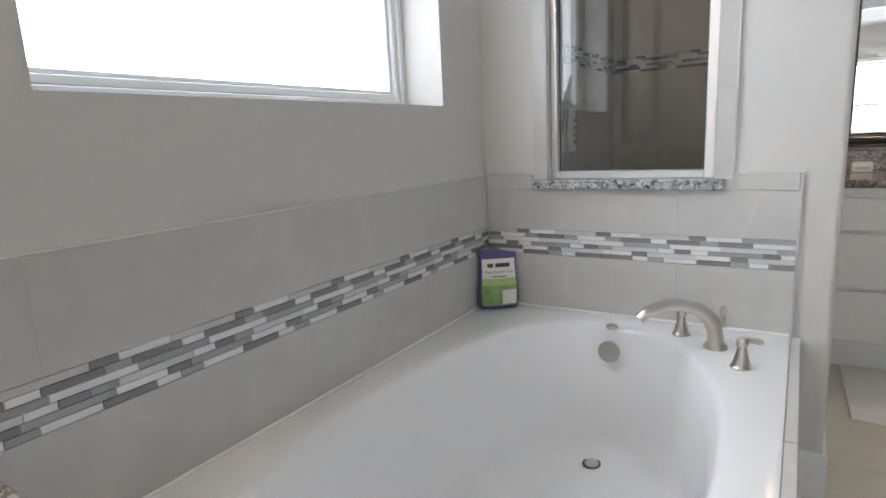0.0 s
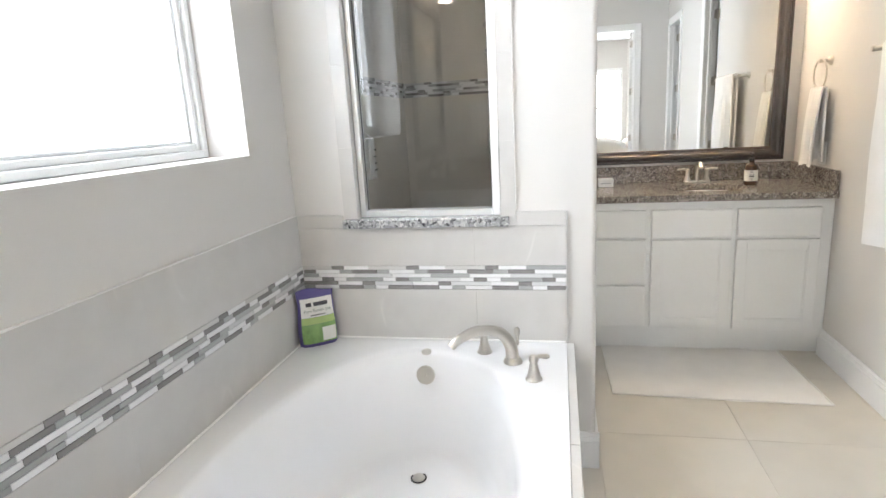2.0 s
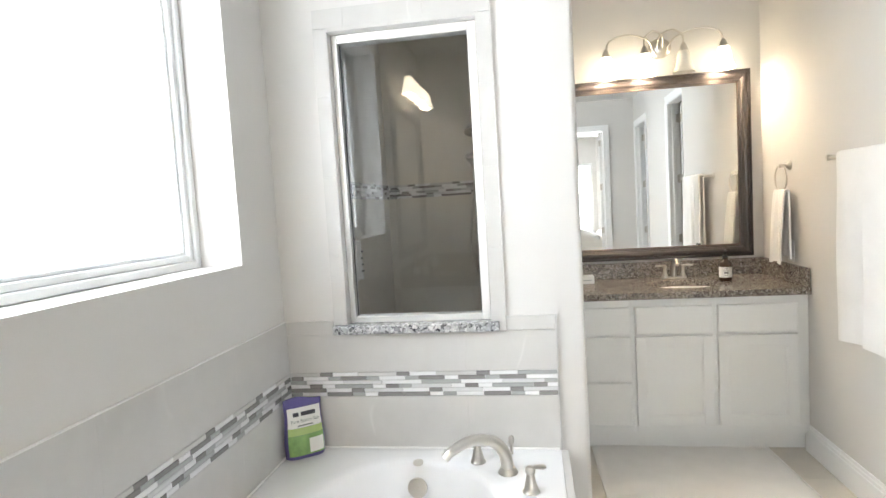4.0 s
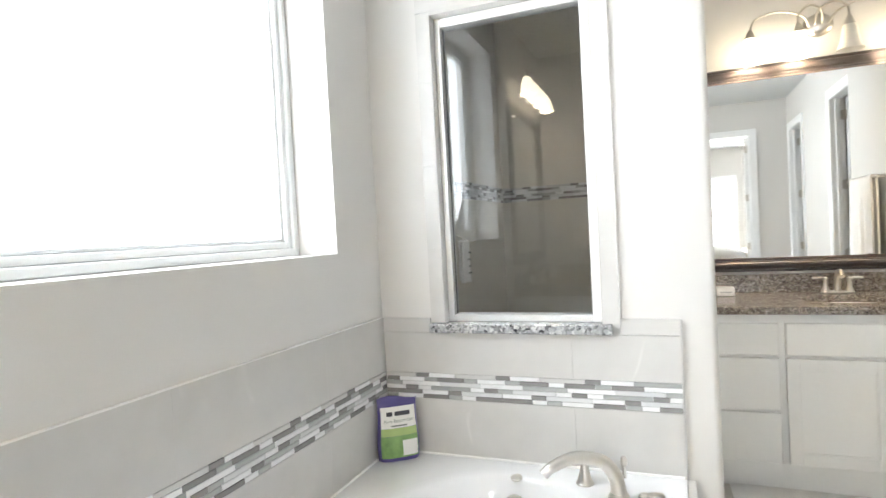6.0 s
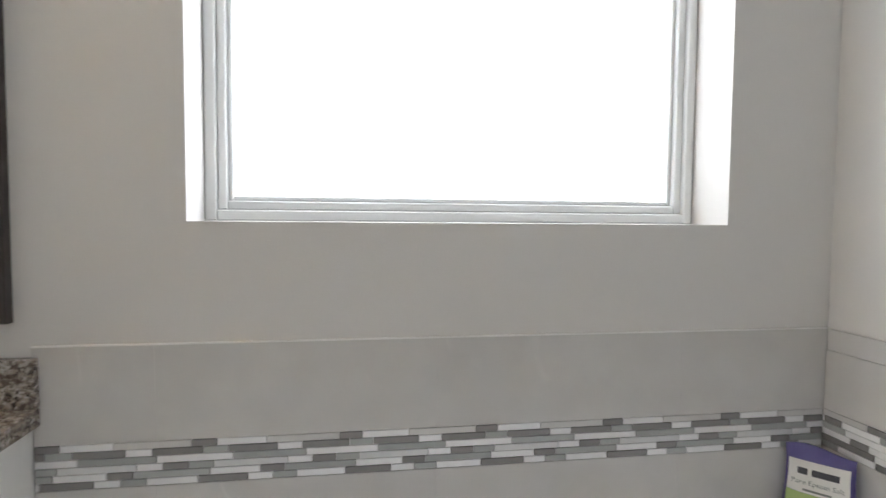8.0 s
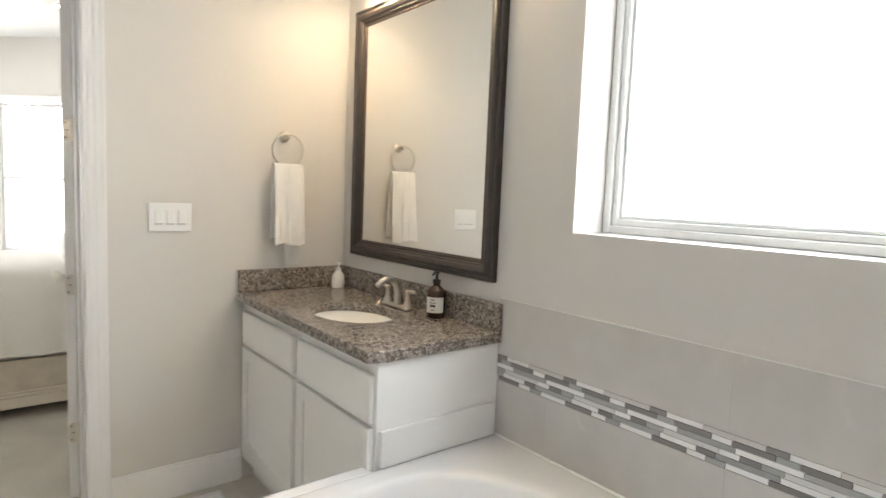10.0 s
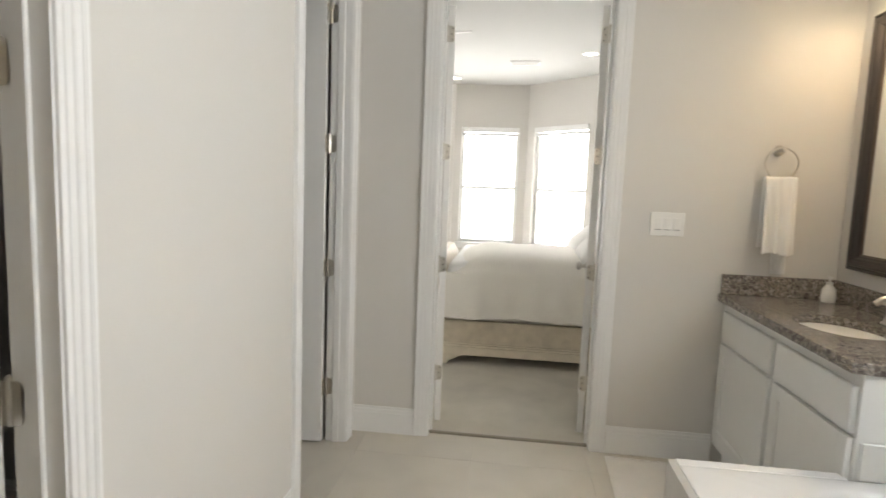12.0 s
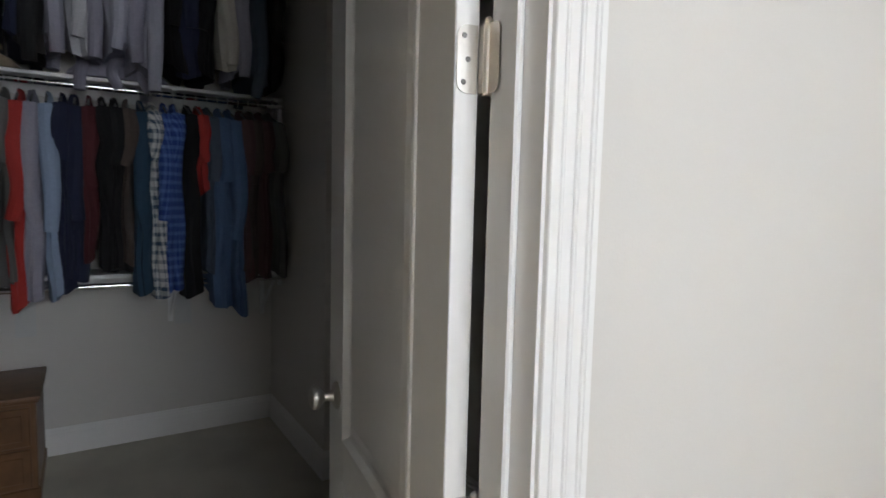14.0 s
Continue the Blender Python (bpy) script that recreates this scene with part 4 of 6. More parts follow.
    for p, q in zip(loops, loops[1:] + loops[:1]):
        for i in range(n):
            bm.faces.new((p[i], p[(i + 1) % n], q[(i + 1) % n], q[i]))
    bmesh.ops.recalc_face_normals(bm, faces=bm.faces)
    put("slab", bm, GRANITE, top)
    put("backsplash", cbox(0.003, u1, D - 0.022, D - 0.002, 0.9155, 1.018, 0.002), GRANITE, top)
    side = (0.002, 0.022) if end_panel else (width - 0.024, width - 0.002)
    put("side_splash", cbox(side[0], side[1], -0.02, D - 0.0225, 0.9155, 1.018, 0.002), GRANITE, top)
    # under-mounted bowl
    sink = thing("sink", m @ Vector((cu, cv, 0.76)), "white oval undermount basin", "sink", "vanity sinks")
    bm = B()
    prof = ((1.06, 0.877), (1.0, 0.8765), (0.97, 0.86), (0.90, 0.815), (0.75, 0.775), (0.5, 0.757), (0.12, 0.752))
    rings = [[bm.verts.new((cu + a * f * math.cos(2 * math.pi * i / n), cv + b * f * math.sin(2 * math.pi * i / n), z)) for i in range(n)] for f, z in prof]
    for p, q in zip(rings, rings[1:]):
        for i in range(n):
            bm.faces.new((p[i], p[(i + 1) % n], q[(i + 1) % n], q[i]))
    bm.faces.new(rings[-1])
    bmesh.ops.recalc_face_normals(bm, faces=bm.faces)
    put("bowl", bm, PORCELAIN, sink, smooth=True)
    put("drain", lathe(B(), [(0.024, 0), (0.022, 0.003), (0.002, 0.004)], (cu, cv, 0.7525), steps=20), NICKEL, sink, smooth=True)
    # faucet
    fc = thing("vanity_faucet", m @ Vector((cu, fv, 0.915)), "brushed nickel centerset faucet with two levers", "faucet", "vanity faucets")
    put("base", cbox(cu - spread - 0.02, cu + spread + 0.02, fv - 0.025, fv + 0.025, 0.9153, 0.926, 0.006, 2), NICKEL, fc)
    line = curve_points([(cu, fv, 0.92), (cu, fv - 0.002, 0.985), (cu, fv - 0.025, 1.028), (cu, fv - 0.07, 1.035), (cu, fv - 0.105, 1.012)], 6)
    put("spout", tube(B(), line, [0.017 - 0.006 * i / len(line) for i in range(len(line))], 14), NICKEL, fc, smooth=True)
    for s in (-1, 1):
        hnd = put("handle", lathe(B(), [(0.021, 0), (0.019, 0.006), (0.012, 0.03), (0.0105, 0.055), (0.014, 0.062), (0.013, 0.072), (0.003, 0.077)], (cu + s * spread, fv, 0.925), steps=18), NICKEL, fc, smooth=True)
        put("lever", tube(B(), [(cu + s * spread, fv, 0.992), (cu + s * (spread + 0.025), fv - 0.002, 0.998), (cu + s * (spread + 0.060), fv - 0.005, 0.996)], [0.006, 0.0075, 0.006], 10), NICKEL, hnd, smooth=True)
    return cab


def framed_mirror(m, u0, u1, z0, z1, v):
    """A wide stepped dark frame round a mirror, flat on the wall at depth v."""
    mir = thing("wall_mirror", m @ Vector(((u0 + u1) / 2, v, z0)), "large wall mirror in a dark bronze stepped frame", "mirror", "vanity mirrors")

    def put(nm, bm, mat, parent, lab="", smooth=False):
        bm.transform(m)
        bmesh.ops.recalc_face_normals(bm, faces=bm.faces)
        return part(nm, bm, mat, parent, lab, smooth)
    prof = ((0.0, 0.0), (0.0, 0.022), (0.004, 0.028), (0.012, 0.028), (0.014, 0.024), (0.018, 0.024), (0.022, 0.030), (0.034, 0.033), (0.048, 0.030), (0.056, 0.022), (0.060, 0.022), (0.062, 0.016), (0.072, 0.014))
    corners = ((u0, z0, 1, 1), (u1, z0, -1, 1), (u1, z1, -1, -1), (u0, z1, 1, -1))
    for k in range(4):
        p, q = corners[k], corners[(k + 1) % 4]
        bm = B()
        a = [bm.verts.new((p[0] + p[2] * o, v - 0.001 - h, p[1] + p[3] * o)) for o, h in prof] + [bm.verts.new((p[0] + p[2] * 0.072, v - 0.001, p[1] + p[3] * 0.072))]
        b = [bm.verts.new((q[0] + q[2] * o, v - 0.001 - h, q[1] + q[3] * o)) for o, h in prof] + [bm.verts.new((q[0] + q[2] * 0.072, v - 0.001, q[1] + q[3] * 0.072))]
        for i in range(len(a) - 1):
            bm.faces.new((a[i], a[i + 1], b[i + 1], b[i]))
        put("frame_rail", bm, FRAME, mir)
    bm = B()
    w = 0.0725
    for a in ((u0 + w, u0 + w + 0.006, z0 + w, z1 - w), (u1 - w - 0.006, u1 - w, z0 + w, z1 - w), (u0 + w + 0.006, u1 - w - 0.006, z0 + w, z0 + w + 0.006), (u0 + w + 0.006, u1 - w - 0.006, z1 - w - 0.006, z1 - w)):
        box(bm, a[0], a[1], v - 0.013, v - 0.0075, a[2], a[3], 0.001)
    put("inner_bead", bm, FRAME_BEAD, mir, "thin bronze inner bead")
    put("mirror_glass", cbox(u0 + 0.07, u1 - 0.07, v - 0.007, v - 0.002, z0 + 0.07, z1 - 0.07), MIRROR, mir)


def vanity_light(m, cu, v, lit, watts, up=0.0):
    """Four bell shades on swept arms from an oval plate."""
    m = m @ Matrix.Translation((0, 0, up))
    fx = thing("vanity_light", m @ Vector((cu, v, 2.37)), "brushed nickel bath light with four frosted bell shades", "wall light", "vanity lights")

    def put(nm, bm, mat, parent, lab="", smooth=True):
        bm.transform(m)
        bmesh.ops.recalc_face_normals(bm, faces=bm.faces)
        return part(nm, bm, mat, parent, lab, smooth)
    bm = lathe(B(), [(0.062, 0), (0.062, 0.006), (0.056, 0.014), (0.03, 0.024), (0.002, 0.027)], (0, 0, 0), (0, -1, 0), 32)
    bmesh.ops.scale(bm, vec=(1.15, 1, 1), verts=bm.verts)
    bm.transform(Matrix.Translation((cu, v - 0.001, 2.375)))
    put("back_plate", bm, NICKEL, fx)
    for i, off in enumerate((-0.345, -0.115, 0.115, 0.345)):
        o = math.copysign(0.045 if abs(off) > 0.2 else 0.018, off)
        top = 2.455
        if abs(off) > 0.2:
            ctl = [(cu + o, v - 0.02, 2.37), (cu + o * 1.9, v - 0.06, 2.425), (cu + off * 0.6, v - 0.10, top), (cu + off * 0.92, v - 0.12, top - 0.03), (cu + off, v - 0.125, 2.365)]
        else:
            ctl = [(cu - o, v - 0.02, 2.37), (cu - o * 0.3, v - 0.06, 2.44), (cu + off * 0.5, v - 0.10, top + 0.008), (cu + off * 0.95, v - 0.12, top - 0.035), (cu + off, v - 0.125, 2.365)]
        put("arm", tube(B(), curve_points(ctl, 8), 0.0055, 10), NICKEL, fx)
        put("socket", lathe(B(), [(0.010, 0.050), (0.014, 0.042), (0.022, 0.02), (0.027, 0.004), (0.026, 0.0)], (cu + off, v - 0.125, 2.318), steps=20), NICKEL, fx)
        prof = [(0.030, 0.0), (0.037, -0.02), (0.042, -0.06), (0.050, -0.095), (0.064, -0.128), (0.0615, -0.128), (0.0475, -0.095), (0.0395, -0.06), (0.0345, -0.02), (0.027, -0.003)]
        put("shade", lathe(B(), prof, (cu + off, v - 0.125, 2.320), steps=28), LIT if lit[i] else UNLIT, fx, "" if lit[i] else "frosted shade with its bulb out")
        if lit[i]:
            bulb_light(m @ Vector((cu + off, v - 0.125, 2.205)), watts)


M1 = Matrix.Translation((1.17, -1.166, 0)) @ Matrix.Rotation(radians(-90), 4, "Z")
W1 = -1.166 - SOUTH_E
vanity("vanity_cabinet", M1, W1, 0.60, ((0.365, 0.777), (0.802, 1.208)), ((0.02, 0.337, 0.678, 0.832), (0.02, 0.337, 0.412, 0.664), (0.02, 0.337, 0.155, 0.398), (0.365, 0.777, 0.678, 0.832), (0.802, 1.208, 0.678, 0.832)), 0.70, "white painted vanity cabinet with drawers and two doors", False, 0.055)
framed_mirror(M1, 0.025, 1.202, 1.034, 2.200, 0.60)
vanity_light(M1, 0.672, 0.60, (True, True, False, True), 6.9)
W2 = LEFT - WEST
M2 = Matrix.Translation((WEST, -0.535, 0))
vanity("vanity_cabinet", M2, W2, 0.535, ((0.045, 0.605), (0.645, 1.180)), ((0.045, 0.605, 0.678, 0.832), (0.645, 1.180, 0.678, 0.832)), 0.645, "white painted two-door vanity cabinet beside the tub", True, 0.076)
framed_mirror(M2, 0.114, 1.160, 1.090, 2.275, 0.535)
vanity_light(M2, 0.655, 0.535, (True, True, True, True), 2.5, 0.125)


# ---- towels and wall fittings ----
def draped(bm, u0, u1, z_top, z_bot, t, fold, seed, v0=0.0, flare=0.0, crease=0.0):
    """A towel folded over a bar: front and back sheets joined at the top, softly waved. Local: u across, v out, z up."""
    r = random.Random(seed)
    ph = [r.uniform(0, 6.28) for _ in range(4)]
    nu, nz = 16, 24
    path = []
    for k in range(nz + 1):
        path.append((-fold, z_bot + (z_top - z_bot) * k / nz, 1 - k / nz))
    for k in range(1, 6):
        a = math.pi * k / 6
        path.append((-fold * math.cos(a), z_top + fold * 0.8 * math.sin(a), 0))
    back = z_bot + (z_top - z_bot) * 0.07
    for k in range(nz + 1):
        path.append((fold, z_top + (back - z_top) * k / nz, k / nz))
    grid = []
    for j, (v, z, low) in enumerate(path):
        row = []
        for i in range(nu + 1):
            f = i / nu
            wob = low * (0.012 * math.sin(9 * f + ph[0]) + 0.007 * math.sin(17 * f + ph[1])) + 0.003 * math.sin(25 * f + ph[2] + z * 9)
            wob += crease * (math.exp(-((f - 0.36) / 0.035) ** 2) - 0.45 * math.exp(-((f - 0.46) / 0.06) ** 2)) * (0.35 + 0.65 * low)
            spread = 1 + 0.05 * low
            uc = (u0 + u1) / 2
            row.append(bm.verts.new((uc + (u0 + (u1 - u0) * f - uc) * spread, v0 + v + (-flare if v < 0 else flare * 0.3) * low ** 0.7 + wob * (1 if v < 0 else 0.4), z + low * 0.006 * math.sin(7 * f + ph[3]))))
        grid.append(row)
    faces = [bm.faces.new((a[i], a[i + 1], b[i + 1], b[i])) for a, b in zip(grid, grid[1:]) for i in range(nu)]
    bmesh.ops.recalc_face_normals(bm, faces=bm.faces)
    bmesh.ops.solidify(bm, geom=bm.faces[:], thickness=t)
    return bm


def towel_ring(m, seed, drop):
    """A ring on a post, on the wall v = 0 that faces -v."""
    ring = thing("towel_ring", m @ Vector((0, 0, 0)), "brushed nickel towel ring on the wall", "towel ring", "towel rings")

    def put(nm, bm, mat, parent, lab="", smooth=True):
        bm.transform(m)
        bmesh.ops.recalc_face_normals(bm, faces=bm.faces)
        return part(nm, bm, mat, parent, lab, smooth)
    put("post", lathe(B(), [(0.026, 0.001), (0.026, 0.006), (0.02, 0.012), (0.011, 0.02), (0.010, 0.045), (0.013, 0.052), (0.010, 0.06), (0.002, 0.062)], (0, 0, 0), (0, -1, 0), 24), NICKEL, ring)
    put("ring", tube(B(), [(0.077 * math.sin(2 * math.pi * i / 40), -0.050, -0.068 + 0.077 * math.cos(2 * math.pi * i / 40)) for i in range(40)], 0.0045, 8, True), NICKEL, ring)
    tw = thing("hand_towel", m @ Vector((0, -0.05, -0.145)), "white terry hand towel through a nickel ring", "towel", "hand towels")
    put("cloth", draped(B(), -0.074, 0.074, -0.142, -0.142 - drop, 0.010, 0.014, seed, -0.05, 0.030), TERRY, tw)


towel_ring(Matrix.Translation((1.377, SOUTH_E, 1.572)) @ Matrix.Rotation(radians(180), 4, "Z"), 3, 0.40)
towel_ring(Matrix.Translation((WEST, -0.337, 1.654)) @ Matrix.Rotation(radians(90), 4, "Z"), 5, 0.37)
bar = thing("towel_bar", (0.45, SOUTH_E, 1.577), "brushed nickel towel bar on the wall", "towel bar")
BY = SOUTH_E + 0.072
for x in (0.80, 0.12):
    part("post", lathe(B(), [(0.026, 0.001), (0.026, 0.006), (0.02, 0.012), (0.011, 0.02), (0.011, 0.066), (0.014, 0.072), (0.012, 0.084), (0.002, 0.086)], (x, SOUTH_E, 1.577), (0, 1, 0), 24), NICKEL, bar)
part("rod", tube(B(), [(0.80, BY, 1.577), (0.12, BY, 1.577)], 0.008, 12), NICKEL, bar)
tw = thing("bath_towel", (0.45, BY, 0.76), "large white terry bath towel folded over a bar", "towel")
part("cloth", (lambda b: (b.transform(Matrix.Translation((0.445, BY, 0)) @ Matrix.Rotation(radians(180), 4, "Z")), b)[1])(draped(B(), -0.25, 0.25, 1.583, 0.755, 0.010, 0.022, 9, crease=0.030)), TERRY, tw)


def wall_plate(m, width, n, kind, label):
    """A switch or outlet plate on the wall v = 0."""
    pl = thing("switch_plate" if kind == "switch" else "outlet", m @ Vector((0, 0, 0)), label, "switch" if kind == "switch" else "outlet")

    def put(nm, bm, mat, parent):
        bm.transform(m)
        return part(nm, bm, mat, parent, smooth=False)
    put("plate", cbox(-width / 2, width / 2, -0.0065, -0.0005, -0.061, 0.061, 0.003, 2), PLASTIC, pl)
    for k in range(n):
        u = (k - (n - 1) / 2) * 0.046
        put("rocker" if kind == "switch" else "receptacle", cbox(u - 0.0155, u + 0.0155, -0.0110, -0.0064, -0.033, 0.033, 0.0015), PLASTIC, pl)
        bm = B()
        if kind == "switch":
            # dark strip painted as the shadow at the rocker's foot
            box(bm, u - 0.0150, u + 0.0150, -0.0114, -0.0109, -0.0300, -0.0275)
        else:
            for z in (-0.018, 0.018):
                for d in (-0.006, 0.006):
                    put("slot", cbox(u + d - 0.001, u + d + 0.001, -0.0099, -0.0094, z - 0.004, z + 0.004), INK, pl)
        put("slot", bm, INK, pl) if kind == "switch" else bm.free()


wall_plate(Matrix.Translation((WEST, -0.846, 1.262)) @ Matrix.Rotation(radians(90), 4, "Z"), 0.172, 3, "switch", "white three-rocker switch plate on the wall")
wall_plate(Matrix.Translation((WEST, -0.29, 1.092)) @ Matrix.Rotation(radians(90), 4, "Z"), 0.075, 1, "outlet", "white outlet plate above the granite splash")
wall_plate(Matrix.Translation((1.37, SOUTH_E, 1.092)) @ Matrix.Rotation(radians(180), 4, "Z"), 0.075, 1, "outlet", "white outlet plate above the granite splash")


# ---- things on the vanity tops ----
def soap_bottle(x, y, turn):
    b = thing("soap_bottle", (x, y, 0.915), "amber pump soap bottle with a cream label", "soap bottle", "soap bottles")
    part("bottle", lathe(B(), [(0.034, 0.0), (0.0365, 0.004), (0.0365, 0.098), (0.033, 0.112), (0.018, 0.124), (0.014, 0.128), (0.014, 0.136)], (x, y, 0.9155), steps=28), AMBER, b)
    part("pump", lathe(B(), [(0.016, 0.0), (0.016, 0.016), (0.006, 0.018), (0.005, 0.038), (0.012, 0.040), (0.012, 0.048), (0.002, 0.050)], (x, y, 1.0515), steps=18), BLACK, b)
    d = Vector((math.cos(turn), math.sin(turn), 0))
    part("nozzle", tube(B(), [Vector((x, y, 1.096)), Vector((x, y, 1.097)) + d * 0.03, Vector((x, y, 1.09)) + d * 0.042], 0.0045, 8), BLACK, b)
    bm = B()
    arc = [turn + radians(a) for a in range(-75, 76, 10)]
    lo = [bm.verts.new((x + 0.037 * math.cos(a), y + 0.037 * math.sin(a), 0.938)) for a in arc]
    hi = [bm.verts.new((x + 0.037 * math.cos(a), y + 0.037 * math.sin(a), 1.000)) for a in arc]
    for i in range(len(arc) - 1):
        bm.faces.new((lo[i], lo[i + 1], hi[i + 1], hi[i]))
    lab = part("label", bm, PAPER, b, "cream paper label")
    for z, w, h in ((0.990, 0.016, 0.004), (0.978, 0.030, 0.003), (0.966, 0.024, 0.009), (0.950, 0.018, 0.003)):
        bm = B()
        n = 7
        sp = [turn + (k / (n - 1) - 0.5) * w / 0.0374 for k in range(n)]
        p = [bm.verts.new((x + 0.0374 * math.cos(a), y + 0.0374 * math.sin(a), z - h / 2)) for a in sp]
        q = [bm.verts.new((x + 0.0374 * math.cos(a), y + 0.0374 * math.sin(a), z + h / 2)) for a in sp]
        for i in range(n - 1):
            bm.faces.new((p[i], p[i + 1], q[i + 1], q[i]))
        part("print_bar", bm, INK, lab)


soap_bottle(1.500, -2.118, radians(170))
soap_bottle(-2.153, -0.066, radians(-60))
dis = thing("lotion_pump", (-2.955, -0.075, 0.915), "small white and clear pump dispenser", "dispenser")
part("bottle", lathe(B(), [(0.030, 0), (0.033, 0.006), (0.034, 0.03), (0.030, 0.065), (0.018, 0.082), (0.013, 0.088)], (-2.955, -0.075, 0.9155), steps=22), PORCELAIN, dis)
part("pump", lathe(B(), [(0.015, 0), (0.015, 0.012), (0.005, 0.015), (0.005, 0.03), (0.011, 0.032), (0.010, 0.040), (0.002, 0.042)], (-2.955, -0.075, 1.003), steps=16), ALU, dis)
part("nozzle", tube(B(), [(-2.955, -0.075, 1.038), (-2.925, -0.090, 1.036)], 0.004, 8), ALU, dis)
pb = thing("tissue_box", (1.60, -1.315, 0.915), "small white box on the granite", "box")
part("carton", cbox(1.56, 1.64, -1.36, -1.27, 0.9155, 0.965, 0.003), PLASTIC, pb, smooth=False)
part("print_bar", cbox(1.559, 1.5598, -1.345, -1.285, 0.935, 0.942), material("grey_print", (0.5, 0.5, 0.52), 0.6), pb, smooth=False)


# ---- bath mats ----
def bath_mat(name, corners, label, seed):
    """A soft towelling mat lying on the tiles with uneven edges."""
    r = random.Random(seed)
    n, k = 40, 26
    c = [Vector((*p, 0)) for p in corners]
    bm = B()
    grid = []
    for j in range(k + 1):
        row = []
        for i in range(n + 1):
            u, v = i / n, j / k
            p = (c[0] * (1 - u) + c[1] * u) * (1 - v) + (c[3] * (1 - u) + c[2] * u) * v
            e = min(u, 1 - u, v, 1 - v)
            wob = 0.014 * noise.noise(Vector((u * 6 + seed, v * 6, 0.3)))
            z = 0.009 + 0.006 * noise.noise(Vector((u * 7, v * 5, seed))) + 0.002 * noise.noise(Vector((u * 30, v * 30, seed)))
            row.append(bm.verts.new((p.x + wob, p.y + wob * 0.7, z if e > 0.004 else 0.001)))
        grid.append(row)
    for a, b in zip(grid, grid[1:]):
        for i in range(n):
            bm.faces.new((a[i], a[i + 1], b[i + 1], b[i]))
    bmesh.ops.recalc_face_normals(bm, faces=bm.faces)
    base = sum(c, Vector()) / 4
    mat = thing(name, base, label, "bath mat", "bath mats")
    part("terry_surface", bm, TERRY, mat)
    part("hem", tube(B(), [p + Vector((0, 0, 0.004)) for p in c], 0.0045, 8, True), TERRY, mat)


bath_mat("bath_mat", ((1.262, -1.272), (1.222, -2.232), (0.594, -2.264), (0.622, -1.286)), "white terry bath mat on the floor tiles", 1)
bath_mat("bath_mat", ((-2.06, -0.66), (-2.06, -1.12), (-2.975, -1.085), (-2.96, -0.66)), "white terry bath mat before the sink cabinet", 2)


